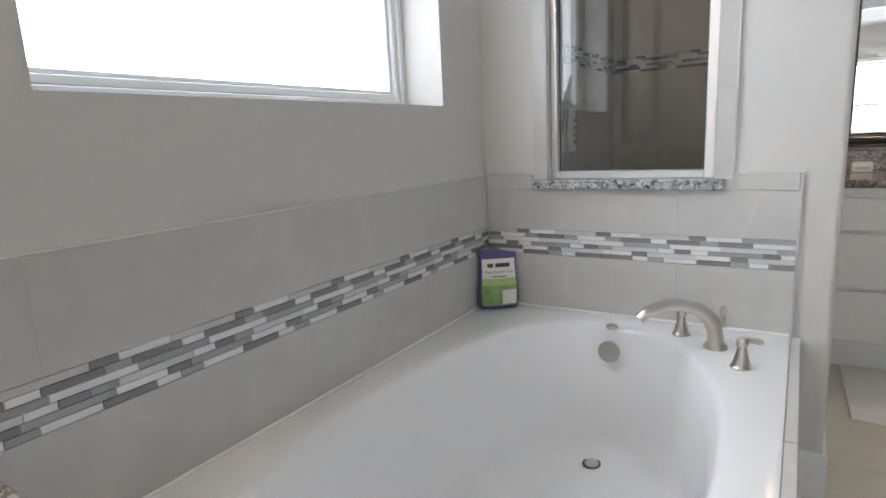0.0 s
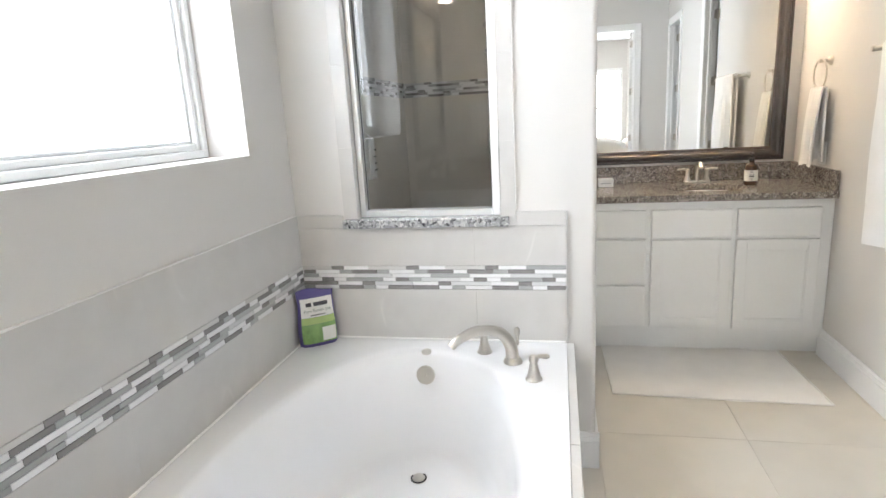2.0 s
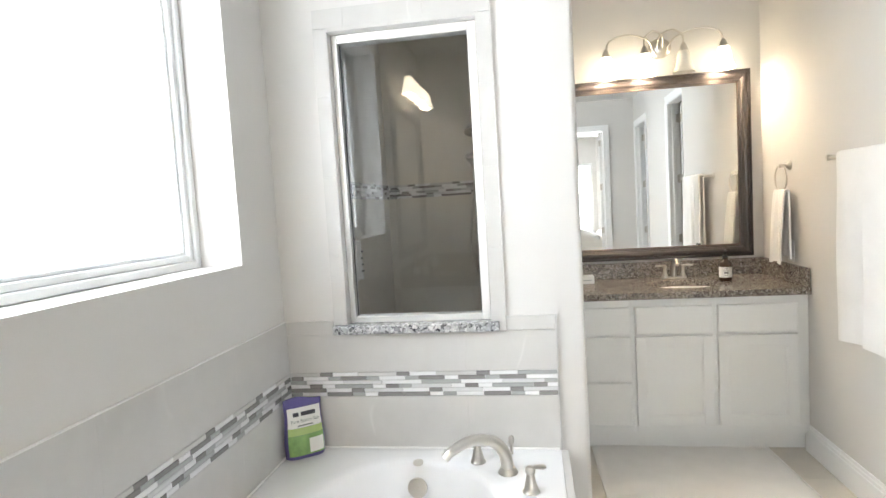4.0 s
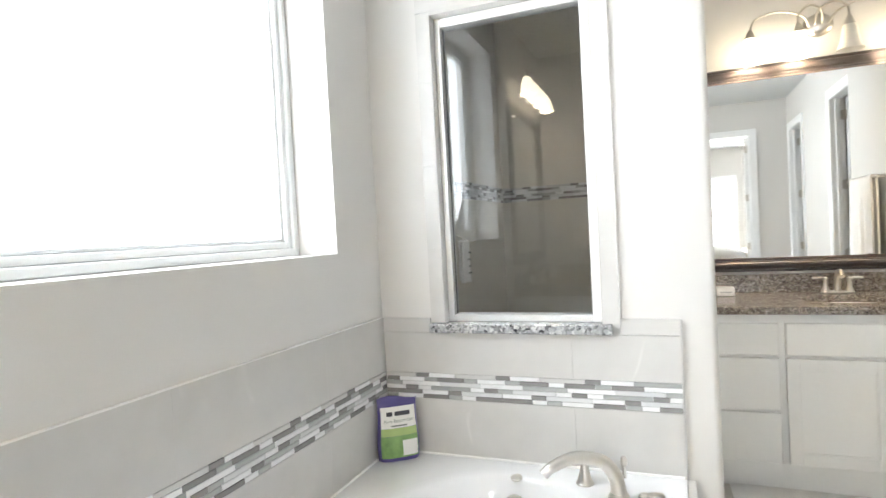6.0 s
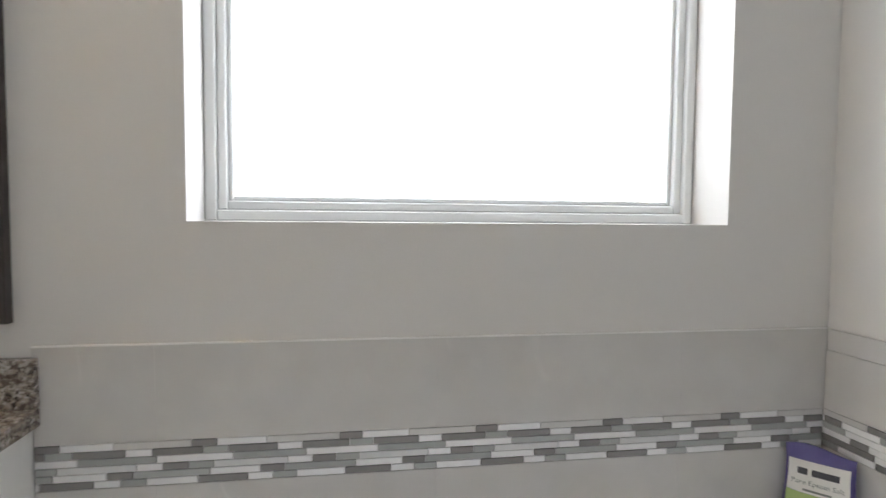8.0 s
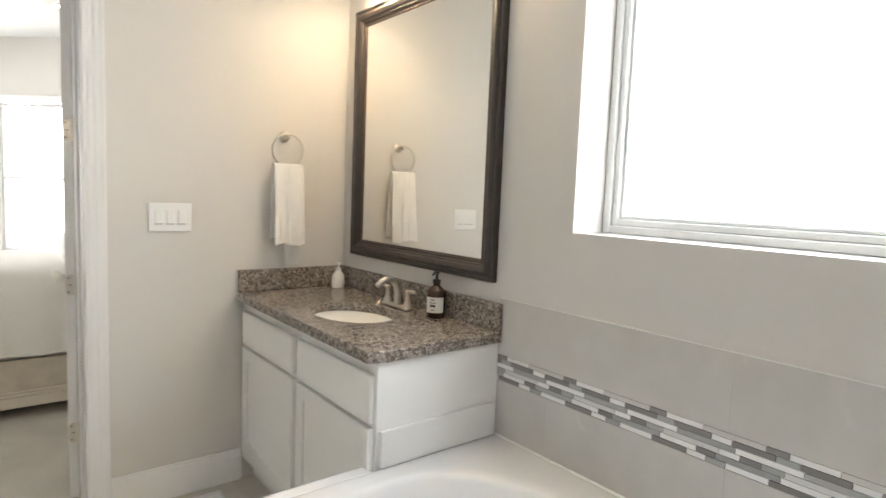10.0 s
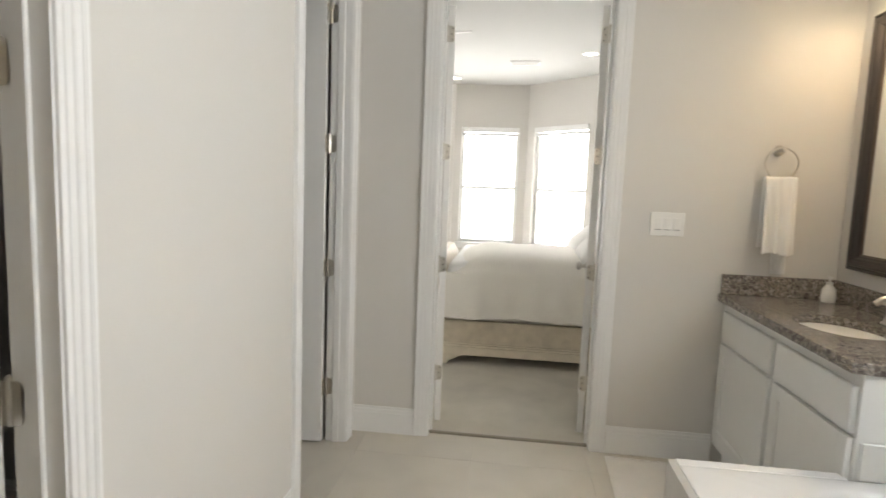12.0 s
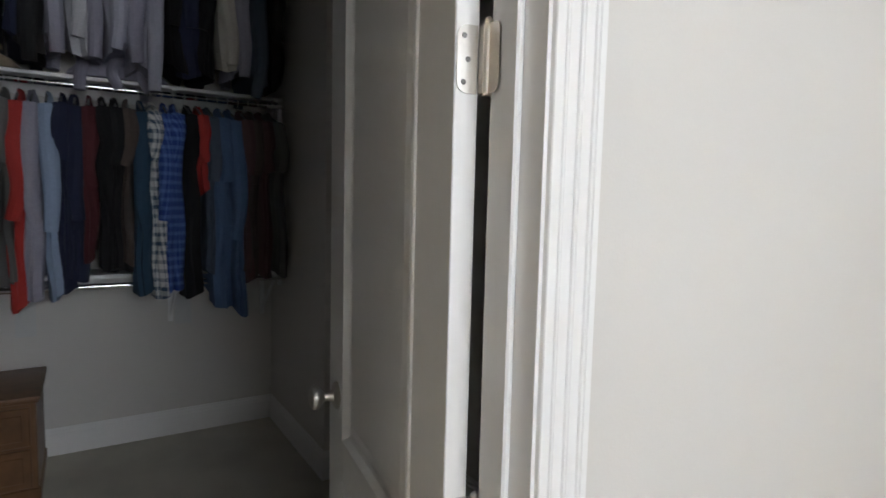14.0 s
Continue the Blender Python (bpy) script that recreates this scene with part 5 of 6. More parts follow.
# ---- bag of bath salts on the tub deck ----
def salt_bag():
    bl, br = Vector((-0.150, -0.040, DECK + 0.004)), Vector((-0.058, -0.158, DECK + 0.004))
    d = (br - bl).normalized()
    out = Vector((d.y, -d.x, 0))
    if out.x > 0:
        out = -out
    w, h = 0.152, 0.225
    mid = (bl + br) / 2 - out * 0.03
    bag = thing("salt_bag", mid, "purple stand-up pouch of bath salts with a green print", "bag")
    m = Matrix(((d.x, -out.x, 0, mid.x), (d.y, -out.y, 0, mid.y), (0, 0, 1, mid.z), (0, 0, 0, 1)))
    nu, nz = 14, 18

    def thick(f, z):
        e = max(0.0, 1 - (2 * f - 1) ** 4)
        return (0.030 * (1 - (z / h) ** 2.2) + 0.0015) * e ** 0.6 + 0.001

    def edge(z):
        return w / 2 * (1 + 0.035 * math.sin(z * 28) - 0.03 * (z / h))
    bm = B()
    sides = []
    for s in (-1, 1):
        rows = []
        for j in range(nz + 1):
            z = h * j / nz
            row = []
            for i in range(nu + 1):
                f = i / nu
                x = (2 * f - 1) * edge(z)
                lift = 0.008 * math.sin(f * 5) if j == nz else 0
                row.append(bm.verts.new((x, s * thick(f, z) + 0.004 * noise.noise(Vector((x * 30, s, z * 22))), z + lift)))
            rows.append(row)
        sides.append(rows)
        for a, b in zip(rows, rows[1:]):
            for i in range(nu):
                bm.faces.new((a[i], a[i + 1], b[i + 1], b[i]))
    a, b = sides
    for j in range(nz):
        bm.faces.new((a[j][0], a[j + 1][0], b[j + 1][0], b[j][0]))
        bm.faces.new((a[j][nu], a[j + 1][nu], b[j + 1][nu], b[j][nu]))
    for i in range(nu):
        bm.faces.new((a[0][i], a[0][i + 1], b[0][i + 1], b[0][i]))
        bm.faces.new((a[nz][i], a[nz][i + 1], b[nz][i + 1], b[nz][i]))
    bmesh.ops.recalc_face_normals(bm, faces=bm.faces)
    bm.transform(m)
    pouch = part("pouch", bm, PURPLE, bag)

    def patch(nm, f0, f1, z0, z1, mat, lift, parent=pouch):
        bm = B()
        rows = []
        for j in range(9):
            z = z0 + (z1 - z0) * j / 8
            rows.append([bm.verts.new(((2 * f - 1) * edge(z), -thick(f, z) - lift, z)) for f in (f0 + (f1 - f0) * i / 10 for i in range(11))])
        for p, q in zip(rows, rows[1:]):
            for i in range(10):
                bm.faces.new((p[i], p[i + 1], q[i + 1], q[i]))
        bm.transform(m)
        return part(nm, bm, mat, parent)
    patch("label", 0.06, 0.94, 0.120, 0.195, PAPER, 0.0045)
    patch("lime_band", 0.06, 0.94, 0.092, 0.1195, LIME, 0.0045)
    patch("leaf_print", 0.06, 0.94, 0.014, 0.0915, GREEN, 0.0045)
    patch("white_panel", 0.56, 0.92, 0.020, 0.075, PAPER, 0.0055)
    # the maker's mark is drawn as plain bars
    for f0, f1, z0, z1 in ((0.20, 0.35, 0.163, 0.178), (0.41, 0.80, 0.163, 0.178)):
        patch("mark_bar", f0, f1, z0, z1, INK, 0.0055)
    for f0, f1, z0, z1 in ((0.30, 0.70, 0.1255, 0.1305),):
        patch("print_bar", f0, f1, z0, z1, MATS["grey_ink"], 0.0055)
    writing("lettering", "Pure Epsom Salt", 0.0165, m @ Matrix.Translation((0, -thick(0.5, 0.146) - 0.0075, 0.146)) @ pose(0, 0, 0, 90, 0, 0), MATS["grey_ink"], pouch)


material("grey_ink", (0.22, 0.24, 0.22), 0.6)
salt_bag()


# ---- bedroom ----
def bed():
    b = thing("bed", (-5.2, -1.2, 0.0), "bed with a pale weathered wood frame, neatly made", "bed")
    X0, X1, Y0, Y1 = -5.98, -4.40, -2.17, -0.12
    for x, s in ((X1, 1), (X0, -1)):
        part("side_rail", cbox(x - 0.03, x, Y0, Y1, 0.13, 0.36, 0.004), BEDWOOD, b, smooth=False)
        bm = B()
        for lo, hi, out in ((0.085, 0.150, 0.034), (0.1505, 0.168, 0.026), (0.1685, 0.180, 0.014)):
            box(bm, x + 0.0005 if s > 0 else x - 0.0305, x + out if s > 0 else x - 0.03 - out, Y0, Y1, lo, hi, 0.004)
        part("base_moulding", bm, PALEWOOD, b, "paler stepped moulding along the foot of the bed rail", smooth=False)
        bm = B()
        pts = [(Y0, 0.086), (Y0, 0.0), (Y0 + 0.06, 0.0), (Y0 + 0.075, 0.035), (Y0 + 0.11, 0.045), (Y0 + 0.14, 0.065), (Y0 + 0.2, 0.086)]
        f = bm.faces.new([bm.verts.new((x - 0.03, y, z)) for y, z in pts])
        g = bmesh.ops.extrude_face_region(bm, geom=[f])
        bmesh.ops.translate(bm, vec=(0.056, 0, 0), verts=[v for v in g["geom"] if isinstance(v, bmesh.types.BMVert)])
        bmesh.ops.recalc_face_normals(bm, faces=bm.faces)
        part("bracket_foot", bm, PALEWOOD, b, smooth=False)
    prof = [(0.0, 0.06), (-0.01, 0.45), (-0.03, 0.62), (-0.075, 0.74), (-0.11, 0.79), (-0.085, 0.83), (-0.03, 0.82), (0.02, 0.74), (0.045, 0.60), (0.05, 0.06)]
    bm = B()
    f = bm.faces.new([bm.verts.new((X0 - 0.02, Y0 - 0.05 + y, z)) for y, z in prof])
    g = bmesh.ops.extrude_face_region(bm, geom=[f])
    bmesh.ops.translate(bm, vec=(X1 - X0 + 0.04, 0, 0), verts=[v for v in g["geom"] if isinstance(v, bmesh.types.BMVert)])
    bmesh.ops.recalc_face_normals(bm, faces=bm.faces)
    part("footboard", bm, BEDWOOD, b, "scrolled pale footboard")
    part("box_spring", cbox(X0 + 0.06, X1 - 0.06, Y0 + 0.03, Y1, 0.30, 0.50, 0.03, 2), LINEN, b)
    part("mattress", cbox(X0 + 0.04, X1 - 0.04, Y0 + 0.03, Y1, 0.50, 0.82, 0.06, 3), TERRY, b)
    part("slats", cbox(X0 + 0.03, X1 - 0.03, Y0 + 0.02, Y1, 0.20, 0.29), BEDWOOD, b, smooth=False)
    # coverlet: top, rounded shoulder and a wavy hanging side
    c = thing("coverlet", (-5.2, -1.2, 0.86), "ivory textured coverlet hanging over the bed's side", "coverlet")
    bm = B()
    ny, rows = 60, []
    xa, xb = X1 + 0.025, X0 - 0.025
    prof = [(xa + 0.012, 0.392), (xa + 0.010, 0.46), (xa + 0.004, 0.60), (xa - 0.004, 0.74), (xa - 0.03, 0.80), (xa - 0.09, 0.845), (xa - 0.2, 0.868), (xa - 0.5, 0.885), ((xa + xb) / 2, 0.892), (xb + 0.5, 0.885), (xb + 0.15, 0.86), (xb, 0.76), (xb - 0.01, 0.38)]
    for k, (x, z) in enumerate(prof):
        row = []
        for i in range(ny + 1):
            y = Y0 + 0.02 + (Y1 - Y0 - 0.12) * i / ny
            low = max(0, (0.8 - z) / 0.45)
            wob = 0.020 * low * math.sin(y * 13 + 1) + 0.012 * low * math.sin(y * 29) + 0.006 * noise.noise(Vector((x * 5, y * 5, z * 5))) + 0.010 * low * noise.noise(Vector((1, y * 16, z * 7)))
            dip = 0.15 * max(0, 1 - (y - Y0) / 0.34) ** 2
            row.append(bm.verts.new((x + (wob if x > -5 else -wob), y, z - (dip if z > 0.75 else 0) + 0.012 * noise.noise(Vector((x * 3, y * 4, 2))) + 0.005 * noise.noise(Vector((x * 11, y * 14, 5))) + low * 0.008 * math.sin(y * 7))))
        rows.append(row)
    for p, q in zip(rows, rows[1:]):
        for i in range(ny):
            bm.faces.new((p[i], p[i + 1], q[i + 1], q[i]))
    bmesh.ops.recalc_face_normals(bm, faces=bm.faces)
    bmesh.ops.solidify(bm, geom=bm.faces[:], thickness=0.012)
    part("cloth", bm, LINEN, c)
    part("hem", tube(B(), [(xa + 0.012 + 0.018 * math.sin((Y0 + 0.02 + 1.94 * i / 60) * 13 + 1), Y0 + 0.02 + (Y1 - Y0 - 0.12) * i / 60, 0.395 + 0.008 * math.sin((Y0 + 0.02 + (Y1 - Y0 - 0.12) * i / 60) * 7)) for i in range(61)], 0.007, 6), LINEN, c)


bed()


def pillow(x, y, z, tilt, turn, label):
    p = thing("pillow", (x, y, z), label, "pillow", "bed pillows")
    bm = B()
    n = 20
    for s in (-1, 1):
        rows = []
        for j in range(n + 1):
            row = []
            for i in range(n + 1):
                u, v = 2 * i / n - 1, 2 * j / n - 1
                e = max(0.0, (1 - abs(u) ** 2.6) * (1 - abs(v) ** 2.6))
                pinch = 1 - 0.05 * (1 - abs(u) ** 2) * (v ** 4) - 0.05 * (1 - abs(v) ** 2) * (u ** 4)
                row.append(bm.verts.new((u * 0.34 * pinch, v * 0.24 * pinch, s * 0.095 * e ** 0.5 + 0.006 * noise.noise(Vector((u * 3, v * 3, s + x))))))
            rows.append(row)
        for a, b in zip(rows, rows[1:]):
            for i in range(n):
                bm.faces.new((a[i], a[i + 1], b[i + 1], b[i]))
    bmesh.ops.remove_doubles(bm, verts=bm.verts, dist=0.002)
    bmesh.ops.recalc_face_normals(bm, faces=bm.faces)
    bm.transform(pose(x, y, z, tilt, 0, turn))
    part("case", bm, TERRY, p)


pillow(-4.80, -0.90, 0.985, 38, 0, "plump white pillow leaning on the made bed")
pillow(-5.50, -0.90, 0.985, 38, 0, "plump white pillow leaning on the made bed")
pillow(-5.10, -0.66, 1.07, 55, 0, "plump white pillow leaning on the made bed")


def ceiling_fan(x, y):
    f = thing("ceiling_fan", (x, y, CEIL), "white five-blade ceiling fan at rest", "ceiling fan")
    part("canopy", lathe(B(), [(0.075, 0), (0.07, -0.03), (0.02, -0.06)], (x, y, CEIL - 0.0005)), TRIM, f)
    part("rod", tube(B(), [(x, y, CEIL - 0.05), (x, y, 2.68)], 0.012), TRIM, f)
    part("motor", lathe(B(), [(0.03, 0.06), (0.10, 0.045), (0.12, 0.01), (0.11, -0.04), (0.06, -0.06), (0.05, -0.10), (0.002, -0.11)], (x, y, 2.64)), TRIM, f)
    for k in range(5):
        a = radians(73.7 + 72 * k)
        bm = cbox(0.16, 0.60, -0.062, 0.062, -0.004, 0.004, 0.003)
        box(bm, 0.08, 0.22, -0.018, 0.018, 0.004, 0.012)
        bm.transform(Matrix.Translation((x, y, 2.615)) @ Matrix.Rotation(a, 4, "Z") @ Matrix.Rotation(radians(11), 4, "X"))
        part("blade", bm, TRIM, f, smooth=False)


ceiling_fan(-4.70, -2.62)
VENT_SHADE = material("vent_shadow_grey", (0.32, 0.32, 0.32), 0.8)
vent = thing("ceiling_vent", (-6.76, -1.586, CEIL), "white slatted ceiling vent", "vent")
bm = B()
for a in ((-0.17, 0.17, -0.10, -0.08), (-0.17, 0.17, 0.08, 0.10), (-0.17, -0.15, -0.08, 0.08), (0.15, 0.17, -0.08, 0.08)):
    box(bm, -6.76 + a[2], -6.76 + a[3], -1.586 + a[0], -1.586 + a[1], CEIL - 0.012, CEIL - 0.0005)
part("frame", bm, TRIM, vent, smooth=False)
# flat grey sheet: the shade between the slats, put into its colour
part("backing", cbox(-6.838, -6.682, -1.735, -1.437, CEIL - 0.002, CEIL - 0.0006), VENT_SHADE, vent, smooth=False)
for k in range(6):
    part("slat", cbox(-6.83 + k * 0.026, -6.815 + k * 0.026, -1.735, -1.437, CEIL - 0.010, CEIL - 0.006), TRIM, vent, smooth=False)
for x, y in ((-7.75, -2.50), (-6.29, -0.91)):
    c = thing("can_light", (x, y, CEIL), "recessed round ceiling light, switched on", "ceiling light", "can lights")
    part("trim_ring", lathe(B(), [(0.095, 0), (0.095, -0.004), (0.075, -0.006), (0.072, -0.002)], (x, y, CEIL - 0.0005), steps=28), TRIM, c)
    part("lens", lathe(B(), [(0.070, -0.0025), (0.002, -0.003)], (x, y, CEIL - 0.0005), steps=28), CAN, c)


# ---- closet ----
def fabric(name, colour, vary=0.12):
    return material(name, colour, 0.95, vary=vary, grain=90, bump=0.3, blotch=7)


def plaid(name, a, b, scale):
    """Woven checks from two crossing sets of stripes."""
    m = fabric(name, a)
    nt = m.node_tree
    p = nt.nodes["Principled BSDF"]
    tc, sep = nt.nodes.new("ShaderNodeTexCoord"), nt.nodes.new("ShaderNodeSeparateXYZ")
    nt.links.new(tc.outputs["Object"], sep.inputs[0])
    out = []
    for k in (1, 2):
        mul, sn, gt = nt.nodes.new("ShaderNodeMath"), nt.nodes.new("ShaderNodeMath"), nt.nodes.new("ShaderNodeMath")
        mul.operation, sn.operation, gt.operation = "MULTIPLY", "SINE", "GREATER_THAN"
        mul.inputs[1].default_value, gt.inputs[1].default_value = scale * (2.1 if k == 1 else 1.0), 0.25
        if k == 1:
            both = nt.nodes.new("ShaderNodeMath")
            both.operation = "ADD"
            nt.links.new(sep.outputs[0], both.inputs[0])
            nt.links.new(sep.outputs[1], both.inputs[1])
            nt.links.new(both.outputs[0], mul.inputs[0])
        else:
            nt.links.new(sep.outputs[2], mul.inputs[0])
        nt.links.new(mul.outputs[0], sn.inputs[0])
        nt.links.new(sn.outputs[0], gt.inputs[0])
        out.append(gt)
    add = nt.nodes.new("ShaderNodeMath")
    add.operation = "ADD"
    nt.links.new(out[0].outputs[0], add.inputs[0])
    nt.links.new(out[1].outputs[0], add.inputs[1])
    half = nt.nodes.new("ShaderNodeMath")
    half.operation, half.inputs[1].default_value = "MULTIPLY", 0.5
    nt.links.new(add.outputs[0], half.inputs[0])
    mix = nt.nodes.new("ShaderNodeMixRGB")
    mix.inputs[1].default_value, mix.inputs[2].default_value = (*a, 1), (*b, 1)
    nt.links.new(half.outputs[0], mix.inputs[0])
    nt.links.new(mix.outputs[0], p.inputs["Base Color"])
    return m


CLOTH = {"grey": fabric("grey_cotton", (0.16, 0.16, 0.155)), "red": fabric("red_cotton", (0.42, 0.04, 0.035)), "pale_blue": fabric("pale_blue_cotton", (0.30, 0.38, 0.52)),
         "navy": fabric("navy_cotton", (0.02, 0.025, 0.06)), "black": fabric("black_cotton", (0.012, 0.012, 0.014)), "blue": fabric("blue_denim", (0.10, 0.17, 0.32)),
         "slate": fabric("slate_cotton", (0.09, 0.12, 0.17)), "brown": fabric("brown_cotton", (0.10, 0.075, 0.065)), "cream": fabric("cream_cotton", (0.60, 0.57, 0.50)),
         "white": fabric("grey_white_cotton", (0.50, 0.50, 0.53)), "blue_plaid": plaid("blue_plaid_cotton", (0.03, 0.07, 0.28), (0.12, 0.22, 0.55), 150), "white_plaid": plaid("white_plaid_cotton", (0.70, 0.70, 0.68), (0.06, 0.10, 0.16), 140),
         "teal": fabric("teal_cotton", (0.03, 0.07, 0.12)),
         "tan": fabric("tan_cotton", (0.36, 0.29, 0.21)), "lavender": fabric("lavender_grey_cotton", (0.34, 0.33, 0.40)), "pale_lavender": fabric("pale_lavender_cotton", (0.46, 0.46, 0.54)), "maroon": fabric("maroon_cotton", (0.09, 0.02, 0.025)), "maroon_brown": fabric("maroon_brown_cotton", (0.13, 0.07, 0.07))}
ROD_Y = -5.27


def hanging_shirt(x, rod_z, bottom, colour, sleeve, seed, thick=0.030, lean=0.0):
    """A shirt on a hanger; the rod runs along x."""
    r = random.Random(seed)
    words = colour.replace("_", " ")
    g = thing("hanging_shirt", (x, ROD_Y, rod_z), f"{words} shirt on a hanger in the closet", "shirt", "hanging clothes")
    hk = [(x, ROD_Y, rod_z - 0.045), (x, ROD_Y, rod_z - 0.02), (x, ROD_Y + 0.018, rod_z), (x, ROD_Y, rod_z + 0.018), (x, ROD_Y - 0.016, rod_z + 0.006)]
    part("hanger_hook", tube(B(), curve_points(hk, 4), 0.002, 6), ALU, g)
    part("hanger", tube(B(), [(x, ROD_Y - 0.19, rod_z - 0.115), (x, ROD_Y, rod_z - 0.045), (x, ROD_Y + 0.19, rod_z - 0.115)], 0.006, 6), BLACK, g)
    top = rod_z - 0.050
    n, levels = 22, 20
    ph = r.uniform(0, 6)
    bm = B()
    rings = []
    for k in range(levels + 1):
        f = k / levels
        z = top - (top - bottom) * f ** 1.25
        d = top - z
        half = 0.045 + min(d / 0.085, 1) * 0.16 - 0.02 * min(max(d - 0.1, 0) / 0.2, 1) + 0.02 * f
        th = thick * (0.35 + 0.65 * min(d / 0.12, 1)) * (1 + 0.25 * f)
        ring = []
        for i in range(n):
            a = 2 * math.pi * i / n
            c, s = math.cos(a), math.sin(a)
            fold = 0.013 * f * math.sin(4 * a + ph + 3 * f) + 0.008 * f * math.sin(9 * a + ph * 2) + 0.010 * noise.noise(Vector((c * 2 + seed, s * 2, f * 5)))
            ring.append(bm.verts.new((x + lean * d + (th + fold) * math.copysign(abs(c) ** 0.8, c) + 0.006 * math.sin(d * 14 + ph), ROD_Y + (half + fold * 1.5) * math.copysign(abs(s) ** 0.7, s), z + 0.030 * f * math.sin(a + ph) + 0.012 * f * math.sin(2 * a + ph))))
        rings.append(ring)
    for a, b in zip(rings, rings[1:]):
        for i in range(n):
            bm.faces.new((a[i], a[(i + 1) % n], b[(i + 1) % n], b[i]))
    bm.faces.new(rings[0])
    bm.faces.new(rings[-1][::-1])
    bmesh.ops.recalc_face_normals(bm, faces=bm.faces)
    part("cloth", bm, CLOTH[colour], g)
    if sleeve:
        for s in (1, -1):
            sh = Vector((x, ROD_Y + s * 0.185, top - 0.085))
            pts = [sh + Vector((0.004 * math.sin(ph), 0, 0.0)), sh + Vector((lean * 0.1 + r.uniform(-0.01, 0.01), s * 0.045, -sleeve * 0.35)), sh + Vector((lean * 0.25 + r.uniform(-0.015, 0.015), s * 0.045, -sleeve * 0.7)), sh + Vector((lean * 0.4 + r.uniform(-0.02, 0.02), s * 0.03, -sleeve))]
            line = curve_points(pts, 5)
            bm = tube(B(), line, [0.045 - 0.018 * i / len(line) for i in range(len(line))], 10)
            part("sleeve", bm, CLOTH[colour], g)


row = (("slate", 0.95, 0.2), ("grey", 0.96, 0.22), ("grey", 0.97, 0.3), ("grey", 0.99, 0.25), ("red", 0.90, 0.5), ("lavender", 0.95, 0.5), ("pale_blue", 0.94, 0.55), ("navy", 0.98, 0.22), ("navy", 1.0, 0.5), ("maroon", 1.12, 0.35),
       ("black", 1.08, 0.22), ("black", 1.03, 0.24), ("brown", 1.06, 0.24), ("teal", 0.95, 0.55), ("white_plaid", 0.93, 0.22), ("blue_plaid", 0.95, 0.5), ("blue_plaid", 0.96, 0.24), ("black", 0.92, 0.24), ("red", 1.45, 0.2), ("slate", 1.02, 0.30),
       ("blue", 0.86, 0.3), ("blue", 0.80, 0.6), ("maroon_brown", 0.98, 0.26), ("brown", 0.98, 0.26), ("maroon_brown", 1.0, 0.24), ("grey", 0.99, 0.24))
for i, (c, bot, sl) in enumerate(row):
    hanging_shirt(-0.02 - i * 0.0535, 1.925, bot, c, sl, 20 + i, 0.024 + 0.006 * ((i * 7) % 3), 0.03 * math.sin(i * 1.7))
upper = (("black", 2.04, 0.3), ("black", 2.05, 0.3), ("navy", 2.06, 0.3), ("black", 2.04, 0.55), ("lavender", 2.09, 0.5), ("white", 2.06, 0.42), ("lavender", 2.05, 0.50), ("pale_lavender", 2.09, 0.45), ("lavender", 2.02, 0.5), ("pale_lavender", 1.99, 0.62), ("black", 2.03, 0.3),
         ("navy", 2.02, 0.3), ("black", 2.01, 0.3), ("cream", 2.08, 0.45), ("lavender", 2.05, 0.5), ("slate", 2.02, 0.6), ("black", 2.0, 0.3))
for i, (c, bot, sl) in enumerate(upper):
    hanging_shirt(-0.06 - i * 0.080, 2.66, bot, c, sl, 70 + i, 0.036 + 0.006 * (i % 2), 0.05 * math.sin(i * 2.3))


def closet_shelf(z, label):
    s = thing("closet_shelf", (-0.1, -5.42, z), label, "shelf", "closet shelves")
    part("board", cbox(-1.455, 1.295, -5.578, -5.28 - 0.02, z, z + 0.018, 0.002), TRIM, s, smooth=False)
    part("cleat", cbox(-1.455, 1.295, -5.5785, -5.558, z - 0.06, z - 0.001), TRIM, s, smooth=False)
    part("rod", tube(B(), [(-1.455, ROD_Y, z - 0.035), (1.295, ROD_Y, z - 0.035)], 0.015, 14), CHROME, s)
    for x in (-1.40, -0.88, 0.0, 0.9):
        bm = cbox(x - 0.012, x + 0.012, -5.578, -5.555, z - 0.30, z - 0.061)
        box(bm, x - 0.012, x + 0.012, -5.555, ROD_Y + 0.03, z - 0.014, z - 0.001)
        tube(bm, [(x, -5.56, z - 0.26), (x, ROD_Y - 0.02, z - 0.05)], 0.008, 6)
        part("bracket", bm, TRIM, s, smooth=False)


closet_shelf(1.960, "white closet shelf with a chrome rod")
closet_shelf(0.985, "low white closet shelf with a chrome rod")
closet_shelf(2.695, "high white closet shelf with a chrome rod")
for x in (-0.948, -0.200):
    ptc = thing("wall_patch", (x, -5.5795, 0.75), "pale filler patch on the closet wall", "wall patch", "filler patches")
    part("filler", cbox(x - 0.045, x + 0.045, -5.5797, -5.578, 0.66, 0.86, 0.0005), CEILING, ptc, smooth=False)
post = thing("shelf_upright", (-1.43, -5.28, 0.0), "white shelf upright at the end of the rods", "shelf upright")
part("strip", cbox(-1.442, -1.422, -5.305, -5.275, 0.90, 1.958, 0.002), TRIM, post, smooth=False)


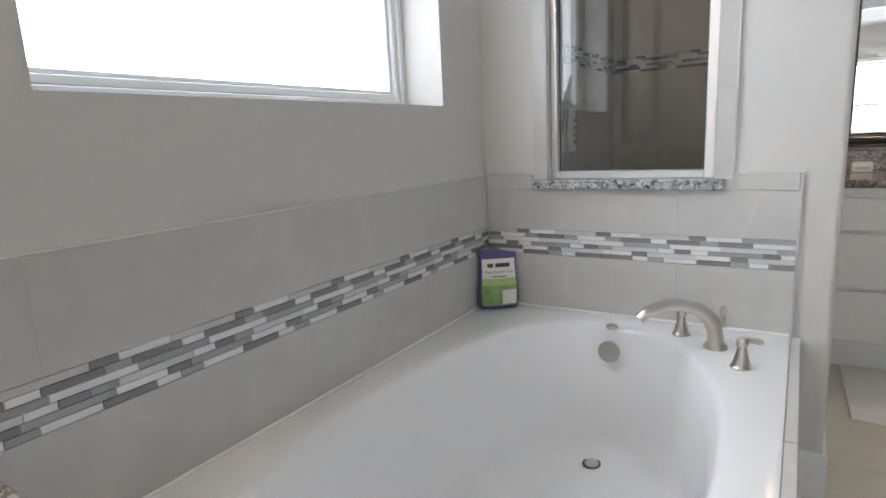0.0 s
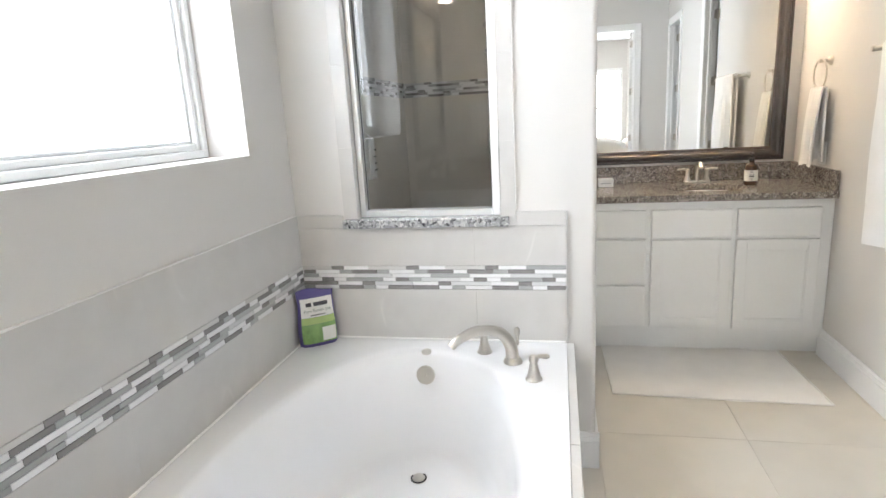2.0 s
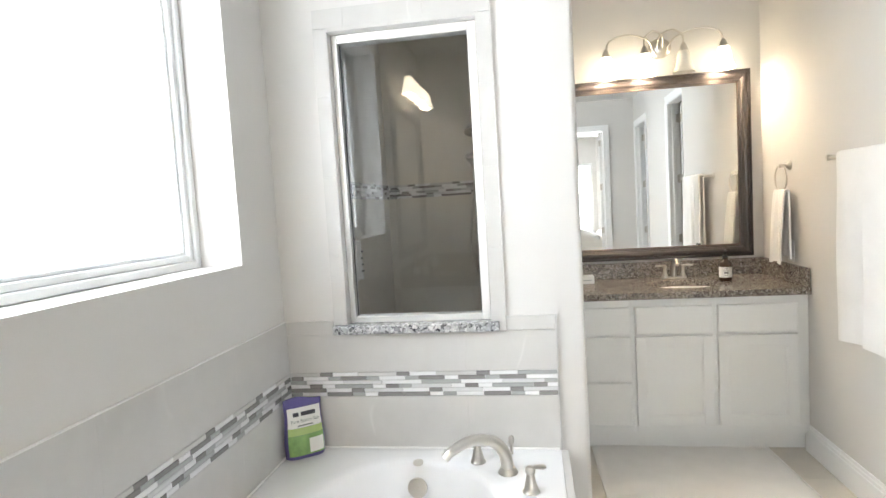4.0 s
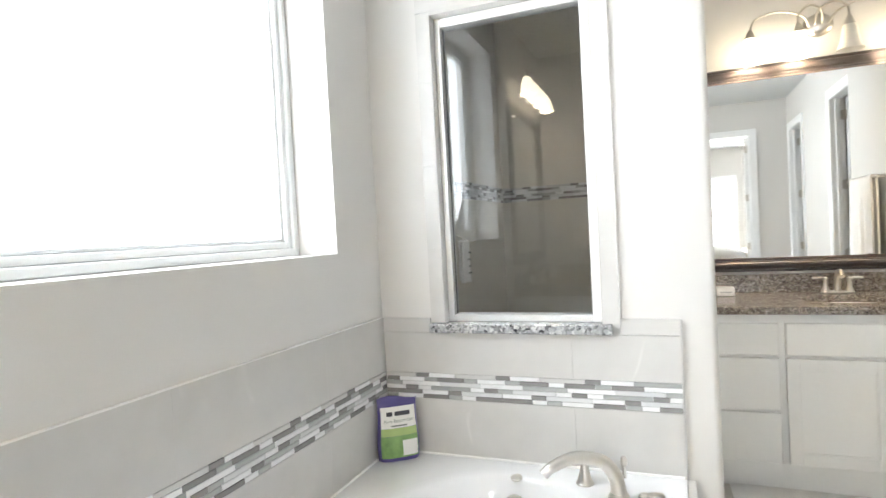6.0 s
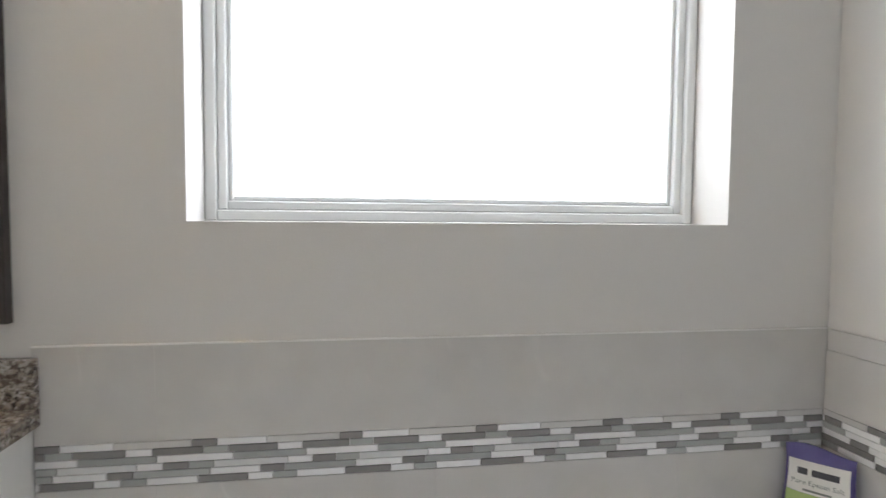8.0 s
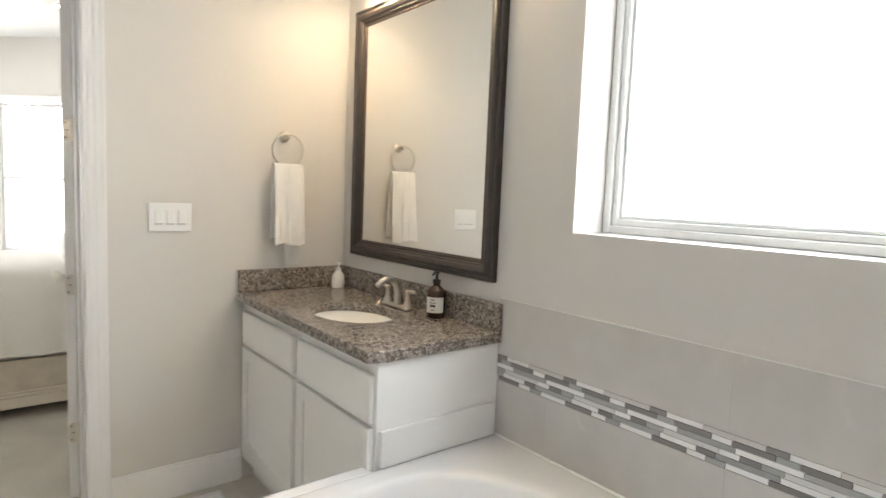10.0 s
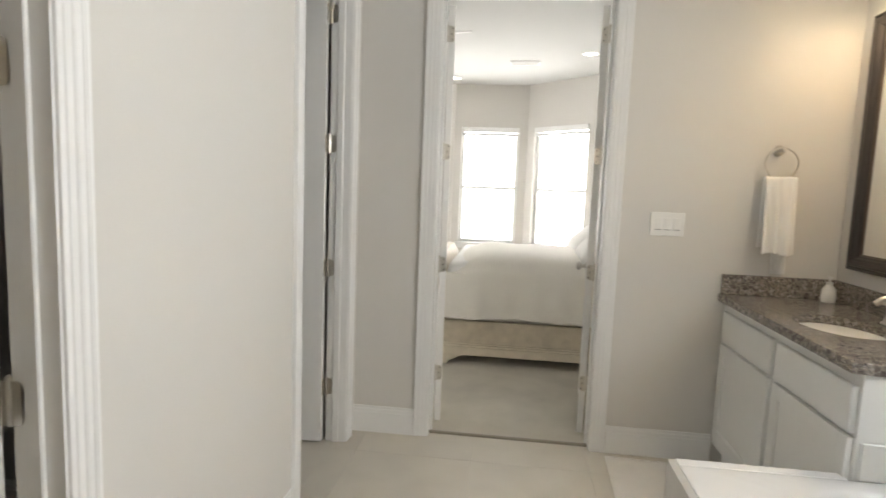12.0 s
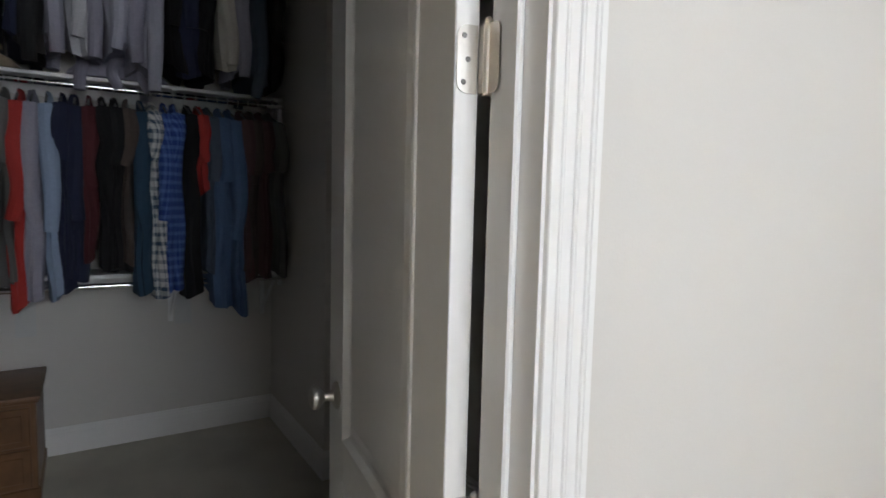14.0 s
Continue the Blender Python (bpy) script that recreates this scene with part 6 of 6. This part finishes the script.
def clothes_heap(x0, x1, y, z, colour, seed, label):
    """Shirts lying crumpled on a shelf, their folds hanging a little over its edge."""
    h = thing("folded_shirts", ((x0 + x1) / 2, y, z), label, "clothes", "shelf clothes")
    n, k = 44, 20
    bm = B()
    rings = []
    for j in range(k + 1):
        f = j / k
        ring = []
        for i in range(n + 1):
            u = i / n
            x = x0 + (x1 - x0) * u
            end = max(0.0, 1 - abs(2 * u - 1) ** 5)
            wrinkle = noise.noise(Vector((x * 9 + seed, f * 5, seed))) + 0.6 * noise.noise(Vector((x * 24, f * 11, seed + 3)))
            a = math.pi * f
            depth, height = 0.155 + 0.018 * wrinkle, (0.085 + 0.050 * noise.noise(Vector((x * 6, seed, 1)))) * end + 0.004
            ring.append(bm.verts.new((x + 0.012 * wrinkle, y - depth * math.cos(a) * (0.9 + 0.1 * end), z + 0.001 + max(0.0, (height + 0.016 * wrinkle) * math.sin(a) ** 0.55))))
        rings.append(ring)
    for p, q in zip(rings, rings[1:]):
        for i in range(n):
            bm.faces.new((p[i], p[i + 1], q[i + 1], q[i]))
    bm.faces.new([r[0] for r in rings])
    bm.faces.new([r[-1] for r in rings][::-1])
    bm.faces.new(rings[0][::-1] + rings[-1])
    bmesh.ops.recalc_face_normals(bm, faces=bm.faces)
    part("cloth", bm, CLOTH[colour], h)
    r = random.Random(seed)
    for c in range(3):
        cx = x0 + (x1 - x0) * (0.2 + 0.3 * c)
        pts = [(cx + r.uniform(-0.03, 0.03), y + 0.06, z + 0.10), (cx + 0.02, y + 0.135, z + 0.075), (cx + 0.035, y + 0.168, z + 0.015), (cx + r.uniform(0.0, 0.05), y + 0.176, z - r.uniform(0.03, 0.09))]
        part("sleeve", tube(B(), curve_points(pts, 6), 0.026, 10), CLOTH[colour], h)


clothes_heap(-0.86, -0.42, -5.43, 1.979, "lavender", 4, "crumpled grey lavender shirts piled on a closet shelf")
clothes_heap(-0.24, 0.30, -5.44, 1.979, "tan", 8, "tan folded clothing lying on a closet shelf")


def corner_cloth():
    """A patterned wash mitt on a hook on the shower's window-side wall."""
    x, y = 0.84, -0.050
    c = thing("wash_mitt", (x, y, 1.30), "white patterned wash mitt hanging on the shower wall", "wash mitt")
    m = Matrix.Translation((x, y, 0))
    bm = draped(B(), -0.038, 0.038, 1.295, 1.095, 0.008, 0.016, 31)
    bm.transform(m)
    part("cloth", bm, TERRY, c)
    part("hook", tube(B(), curve_points([(x, -0.0125, 1.335), (x, -0.03, 1.33), (x, y - 0.004, 1.312), (x, y - 0.004, 1.302)], 5), 0.004, 8), NICKEL, c)
    for k in range(4):
        bm = cbox(-0.022 + 0.010 * (k % 2), 0.018 - 0.007 * (k % 3), -0.030, -0.026, 1.135 + 0.035 * k, 1.143 + 0.035 * k)
        bm.transform(m)
        part("print_bar", bm, MATS["grey_ink"], c)


corner_cloth()


def dresser():
    d = thing("dresser", (0.12, -5.30, 0.0), "low brown wooden chest of drawers", "dresser")
    X0, X1, Y0, Y1, H = -0.285, 0.62, -5.56, -5.06, 0.50
    part("carcass", cbox(X0 + 0.02, X1 - 0.02, Y0, Y1 - 0.02, 0.05, H - 0.03, 0.003), BROWNWOOD, d, smooth=False)
    part("top", box(cbox(X0, X1, Y0 - 0.005, Y1 + 0.012, H - 0.022, H, 0.006, 2), X0 + 0.01, X1 - 0.01, Y0, Y1, H - 0.036, H - 0.0225, 0.004), BROWNWOOD, d)
    part("plinth", cbox(X0 + 0.012, X1 - 0.012, Y0, Y1 - 0.012, 0.004, 0.06, 0.004), BROWNWOOD, d, smooth=False)
    for k in range(2):
        z0 = 0.07 + k * 0.195
        fr = part("drawer_front", box(cbox(X0 + 0.045, X1 - 0.045, Y1 - 0.0195, Y1 - 0.004, z0, z0 + 0.18, 0.004), X0 + 0.075, X1 - 0.075, Y1 - 0.0045, Y1 + 0.002, z0 + 0.03, z0 + 0.15, 0.003), BROWNWOOD, d, smooth=False)
        for x in (X0 + 0.22, X1 - 0.22):
            part("knob", lathe(B(), [(0.008, 0), (0.008, 0.012), (0.017, 0.02), (0.012, 0.028), (0.002, 0.03)], (x, Y1 + 0.002, z0 + 0.10), (0, 1, 0), 16), FRAME_BEAD, fr)


dresser()

# ---- floor tiles ----
ft = bpy.data.objects["floor"]
ORIGIN[ft] = Vector((0, 0, 0))
S = 0.61
cache = {}
for i in range(-6, 4):
    for j in range(-5, 1):
        x0, x1 = max(0.26 + i * S, -3.082), min(0.26 + (i + 1) * S, EAST - 0.001)
        y0, y1 = max(-1.80 + j * S + S, SOUTH - 0.06), min(-1.80 + (j + 1) * S + S, -0.001)
        if x1 - x0 < 0.02 or y1 - y0 < 0.02:
            continue
        key = (round(x1 - x0, 3), round(y1 - y0, 3))
        if key not in cache:
            g = 0.0006
            cache[key] = finish("floor_tile", cbox(-key[0] / 2 + g, key[0] / 2 - g, -key[1] / 2 + g, key[1] / 2 - g, -0.009, 0.0, 0.0008), FLOORTILE, False)
        ob = new("floor_tile", cache[key])
        ob.parent = ft
        ob.location = ((x0 + x1) / 2, (y0 + y1) / 2, -0.0005)
